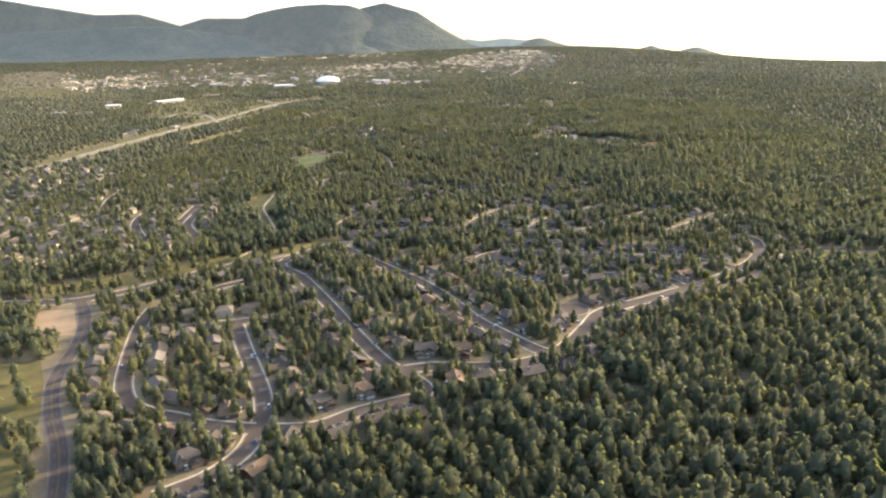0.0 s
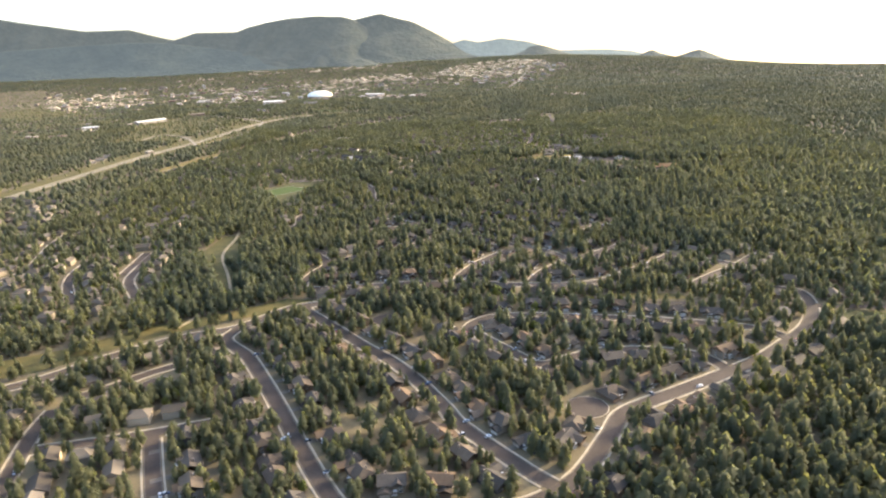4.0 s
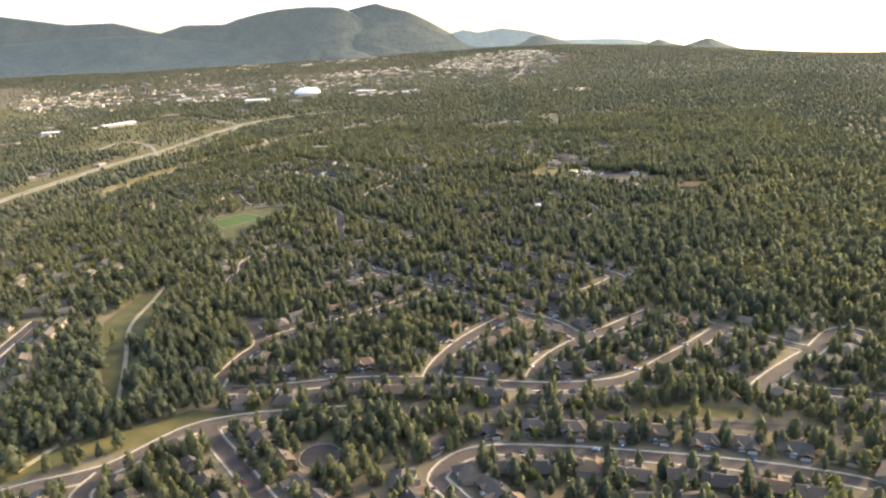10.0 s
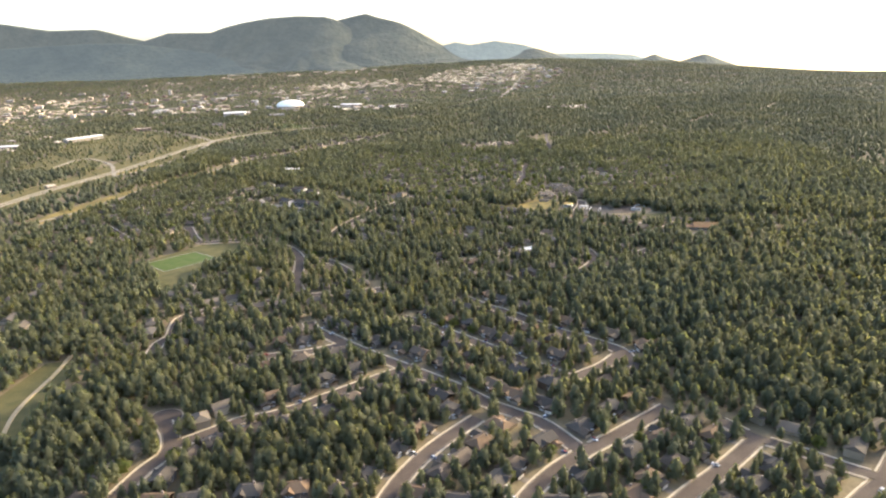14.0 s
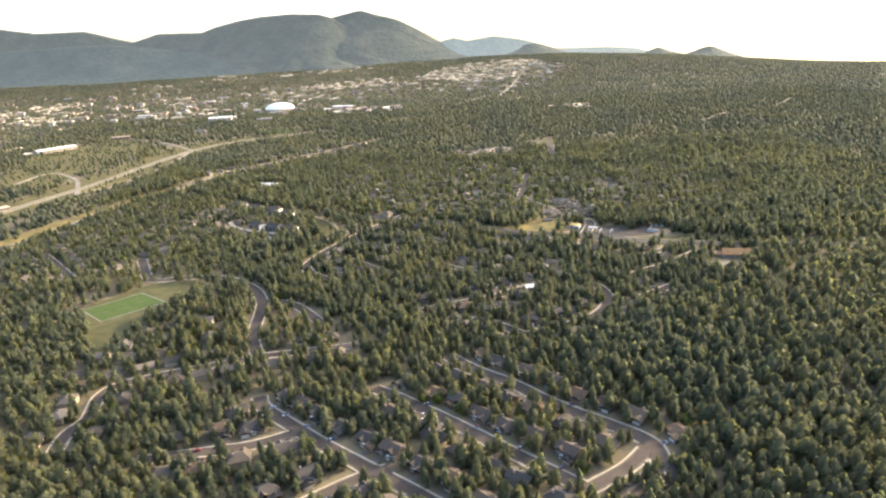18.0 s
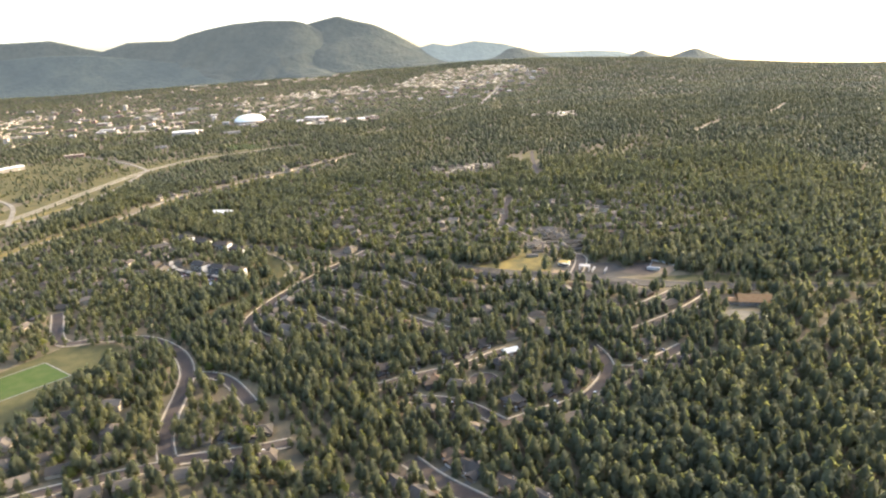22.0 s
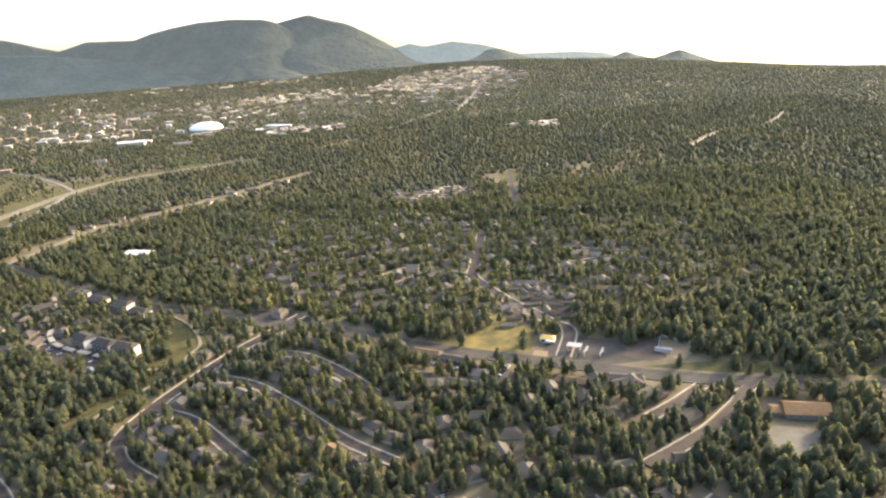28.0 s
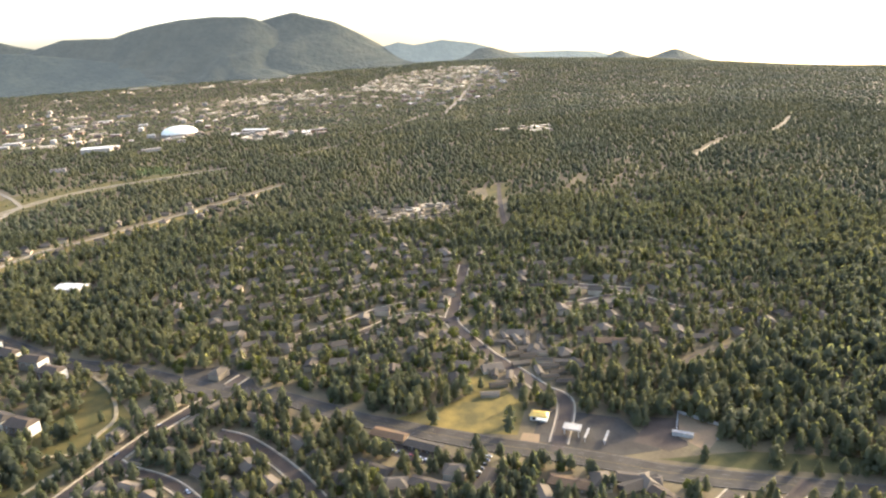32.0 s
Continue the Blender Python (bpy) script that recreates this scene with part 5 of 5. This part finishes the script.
PINES = [pine_template(s, 66, 5, 3, 0.112) for s in range(8)]
MIDDLE = [pine_template(s + 20, 20, 4, 2, 0.17) for s in range(6)]
CONES = [cone_template(s + 40, 3) for s in range(6)]
SPIKES = [spike_template(s + 60) for s in range(5)]
x, y, r = spots(7.0, 0, 480, 11)
tall = r.triangular(8.5, 15, 21, len(x)) * np.where(read(SUBURB, x, y), 0.86, 1.0)
order = np.argsort(np.hypot(nearness(x, y), 0.4 * np.abs(x - 90)) + r.uniform(0, 60, len(x)))
single, rest = order[:300], order[300:]
plant("pine_forest", x[rest], y[rest], tall[rest], PINES, [BARK, NEEDLES], "dense ponderosa pines lit from one side by low sun", np.where(read(SUBURB, x[rest], y[rest]), 0.88, 1.0))


def single_tree(k):
    v, f, i, facing = PINES[k]
    tree = tagged(new("pine_tree"), "ponderosa pine with a pointed yellow-green crown", "tree", "pines nearest the flight")
    for name, m, which in (("trunk", BARK, 0), ("crown", NEEDLES, 1)):
        ob = big_mesh(name, v, f[i == which], [m], smooth=True)
        crown_normals(ob, facing)
        ob.parent = tree
    return tree


MODELS = [single_tree(k) for k in range(8)]
for n, k in enumerate(single):
    m = pose(x[k], y[k], -0.15, 0, 0, r.uniform(0, 360))
    tree = MODELS[n] if n < 8 else copy_thing(MODELS[n % 8], m)
    tree.matrix_basis = m @ Matrix.Diagonal((1.36 * tall[k], 1.36 * tall[k], tall[k], 1))

x, y, r = spots(7.6, 480, 1050, 12)
plant("pine_forest", x, y, r.triangular(8.5, 14, 20, len(x)) * np.where(read(SUBURB, x, y), 0.86, 1.0), MIDDLE, [BARK, NEEDLES], "dense ponderosa pines lit from one side by low sun", np.where(read(SUBURB, x, y) | (x < -270), 0.86, 1.0))
x, y, r = spots(10.2, 1050, 2100, 13)
plant("far_forest", x, y, r.triangular(6, 9.5, 14, len(x)) * np.where(read(OPEN, x, y) > 0.5, 0.65, 1.0), CONES, [BARK, NEEDLES], "distant pine forest with small gaps", 1.68, smooth=True)
x, y, r = spots(13.4, 2100, 5900, 14)
plant("far_forest", x, y, r.triangular(3.5, 5, 8, len(x)) * np.where(read(OPEN, x, y) > 0.4, 0.65, 1.0), SPIKES, [BARK, NEEDLES], "distant pine forest reaching the plain's edge", 4.8, smooth=True)

# the woods go on behind and beside the flight
r = np.random.default_rng(15)
gx, gy = np.meshgrid(np.arange(-1000, 1150, 11.0), np.arange(-350, 1500, 11.0))
x, y = (gx + r.uniform(-5, 5, gx.shape)).ravel(), (gy + r.uniform(-5, 5, gy.shape)).ravel()
ok = ~seen_from_air(x, y) & ~((y > 100) & read(NO_TREE, x, y)) & (r.random(len(x)) < np.where(y > 100, 1 - read(OPEN, x, y), 1))
x, y = x[ok], y[ok]
plant("outer_forest", x, y, r.triangular(8.5, 13, 18, len(x)), SPIKES, [BARK, NEEDLES], "pine woods round the flown ground", 2.4)


# broad-leaved garden trees among the houses
ROUND = [pine_template(s + 80, 60, 5, 3, 0.19, True) for s in range(5)]
r = np.random.default_rng(31)
x, y = r.uniform(-420, 420, 3400), r.uniform(300, 1500, 3400)
ok = read(SUBURB, x, y) & ~read(NO_TREE, x, y) & (r.random(3400) < 0.25) & (read(OPEN, x, y) < 0.5)
x2, y2 = r.uniform(-60, 560, 2600), r.uniform(1480, 1950, 2600)
ok2 = ~read(NO_TREE, x2, y2) & (r.random(2600) < np.where(x2 < 240, 0.60, 0.26)) & (read(OPEN, x2, y2) < 0.5)
x, y = np.concatenate([x[ok], x2[ok2]]), np.concatenate([y[ok], y2[ok2]])
plant("garden_trees", x, y, r.uniform(4.5, 9.5, len(x)), ROUND, [BARK, LEAVES], "round yellow-green garden trees among houses")


# ---- mountains ----
def mountain(name, ridge, y_ridge, depth, seed, mat, label, foot=None, rough=30):
    """A range with that skyline: (x, top) along its ridge, falling to the plain in front of it and behind."""
    xs = np.arange(ridge[0][0], ridge[-1][0] + 1, 22.0)
    top = np.interp(xs, [p[0] for p in ridge], [p[1] for p in ridge])
    r = np.random.default_rng(seed)
    vs = np.concatenate([np.linspace(0, 1, 42), [1.08, 1.2]])
    gx, gv = np.meshgrid(xs, vs)
    gy = y_ridge - depth * (1 - gv)
    base = height(gx, gy) - 6
    rise = np.where(gv <= 1, gv ** 1.35, 1 - (gv - 1) * 2)
    # spurs and ravines that run down the slope, bent and broken at smaller sizes
    bend = 90 * np.sin(gy / 170 + gx / 410 + r.uniform(0, 6)) + 45 * np.sin(gy / 77 - gx / 130 + r.uniform(0, 6))
    gully = np.zeros_like(gx)
    for k in range(5):
        wave = (gx + bend * (0.7 + 0.3 * k) + r.normal(0, 260) * gv) / (430 / 1.9 ** k) + r.uniform(0, 6)
        gully += np.abs(np.sin(wave + 0.8 * np.sin(gy / (210 / 1.6 ** k) + r.uniform(0, 6)))) ** 1.3 / 1.75 ** k
    z = base + (top[None] - base) * rise - rough * gully * np.clip(gv * (1.02 - gv) * 4, 0, 1) * (top[None] - base) / 260
    verts = np.stack([gx, gy, z], -1).reshape(-1, 3)
    nx = len(xs)
    i = np.arange((len(vs) - 1) * (nx - 1))
    a = (i // (nx - 1)) * nx + i % (nx - 1)
    return tagged(big_mesh(name, verts, np.stack([a, a + 1, a + nx + 1, a + nx], -1), [mat], smooth=True), label, "mountain", kind="structure")


def haze_glow_material(name, first, second, haze_tint, share):
    """Far forest and rock slopes, with haze painted in as an even bluish glow."""
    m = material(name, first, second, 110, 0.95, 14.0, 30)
    m.node_tree.nodes["Principled BSDF"].inputs["Emission Color"].default_value = (*haze_tint, 1)
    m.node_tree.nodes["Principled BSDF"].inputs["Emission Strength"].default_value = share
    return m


# each slope's material glows faintly in place of the haze before it
SLOPE = haze_glow_material("mountain_forest_hazed", (0.040, 0.045, 0.032), (0.062, 0.062, 0.042), (0.36, 0.39, 0.41), 0.062)
FOOT_SLOPE = haze_glow_material("foothill_forest_hazed", (0.030, 0.036, 0.028), (0.044, 0.050, 0.036), (0.35, 0.40, 0.43), 0.068)
PALE_SLOPE = haze_glow_material("pale_hills_hazed", (0.06, 0.07, 0.06), (0.08, 0.09, 0.07), (0.70, 0.78, 0.78), 0.085)
mountain("backdrop_range", [(-3700, 560), (-3310, 525), (-2992, 468), (-2778, 431), (-2491, 382), (-2175, 379), (-1963, 316), (-1855, 290), (-1692, 200), (-1500, 110)], 5280, 480, 3, SLOPE, "forested ridge with blue-grey haze painted in")
mountain("backdrop_mountain", [(-2100, 160), (-1968, 262), (-1855, 288), (-1679, 339), (-1400, 334), (-1302, 365), (-1180, 388), (-999, 414), (-820, 418), (-640, 407), (-575, 388), (-500, 345), (-420, 270), (-340, 190), (-250, 112), (-180, 80)], 5215, 560, 4, SLOPE, "broad round-topped forested mountain with blue haze painted in", rough=42)
mountain("backdrop_peak", [(-900, 200), (-640, 372), (-566, 388), (-470, 407), (-390, 421), (-372, 420), (-290, 393), (-165, 362), (-110, 335), (-25, 288), (117, 203), (249, 125), (360, 84)], 5290, 560, 9, SLOPE, "pointed forested peak behind the round mountain, blue haze painted in", rough=42)
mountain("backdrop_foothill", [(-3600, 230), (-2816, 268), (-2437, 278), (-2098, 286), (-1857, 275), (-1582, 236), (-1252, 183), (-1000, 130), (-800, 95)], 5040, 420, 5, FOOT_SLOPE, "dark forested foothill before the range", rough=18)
mountain("backdrop_hills", [(60, 100), (117, 194), (215, 215), (308, 193), (400, 204), (477, 214), (664, 184), (889, 116), (1228, 108), (1416, 92), (1600, 40)], 5285, 160, 6, PALE_SLOPE, "pale hills with haze painted in as glow", rough=6)
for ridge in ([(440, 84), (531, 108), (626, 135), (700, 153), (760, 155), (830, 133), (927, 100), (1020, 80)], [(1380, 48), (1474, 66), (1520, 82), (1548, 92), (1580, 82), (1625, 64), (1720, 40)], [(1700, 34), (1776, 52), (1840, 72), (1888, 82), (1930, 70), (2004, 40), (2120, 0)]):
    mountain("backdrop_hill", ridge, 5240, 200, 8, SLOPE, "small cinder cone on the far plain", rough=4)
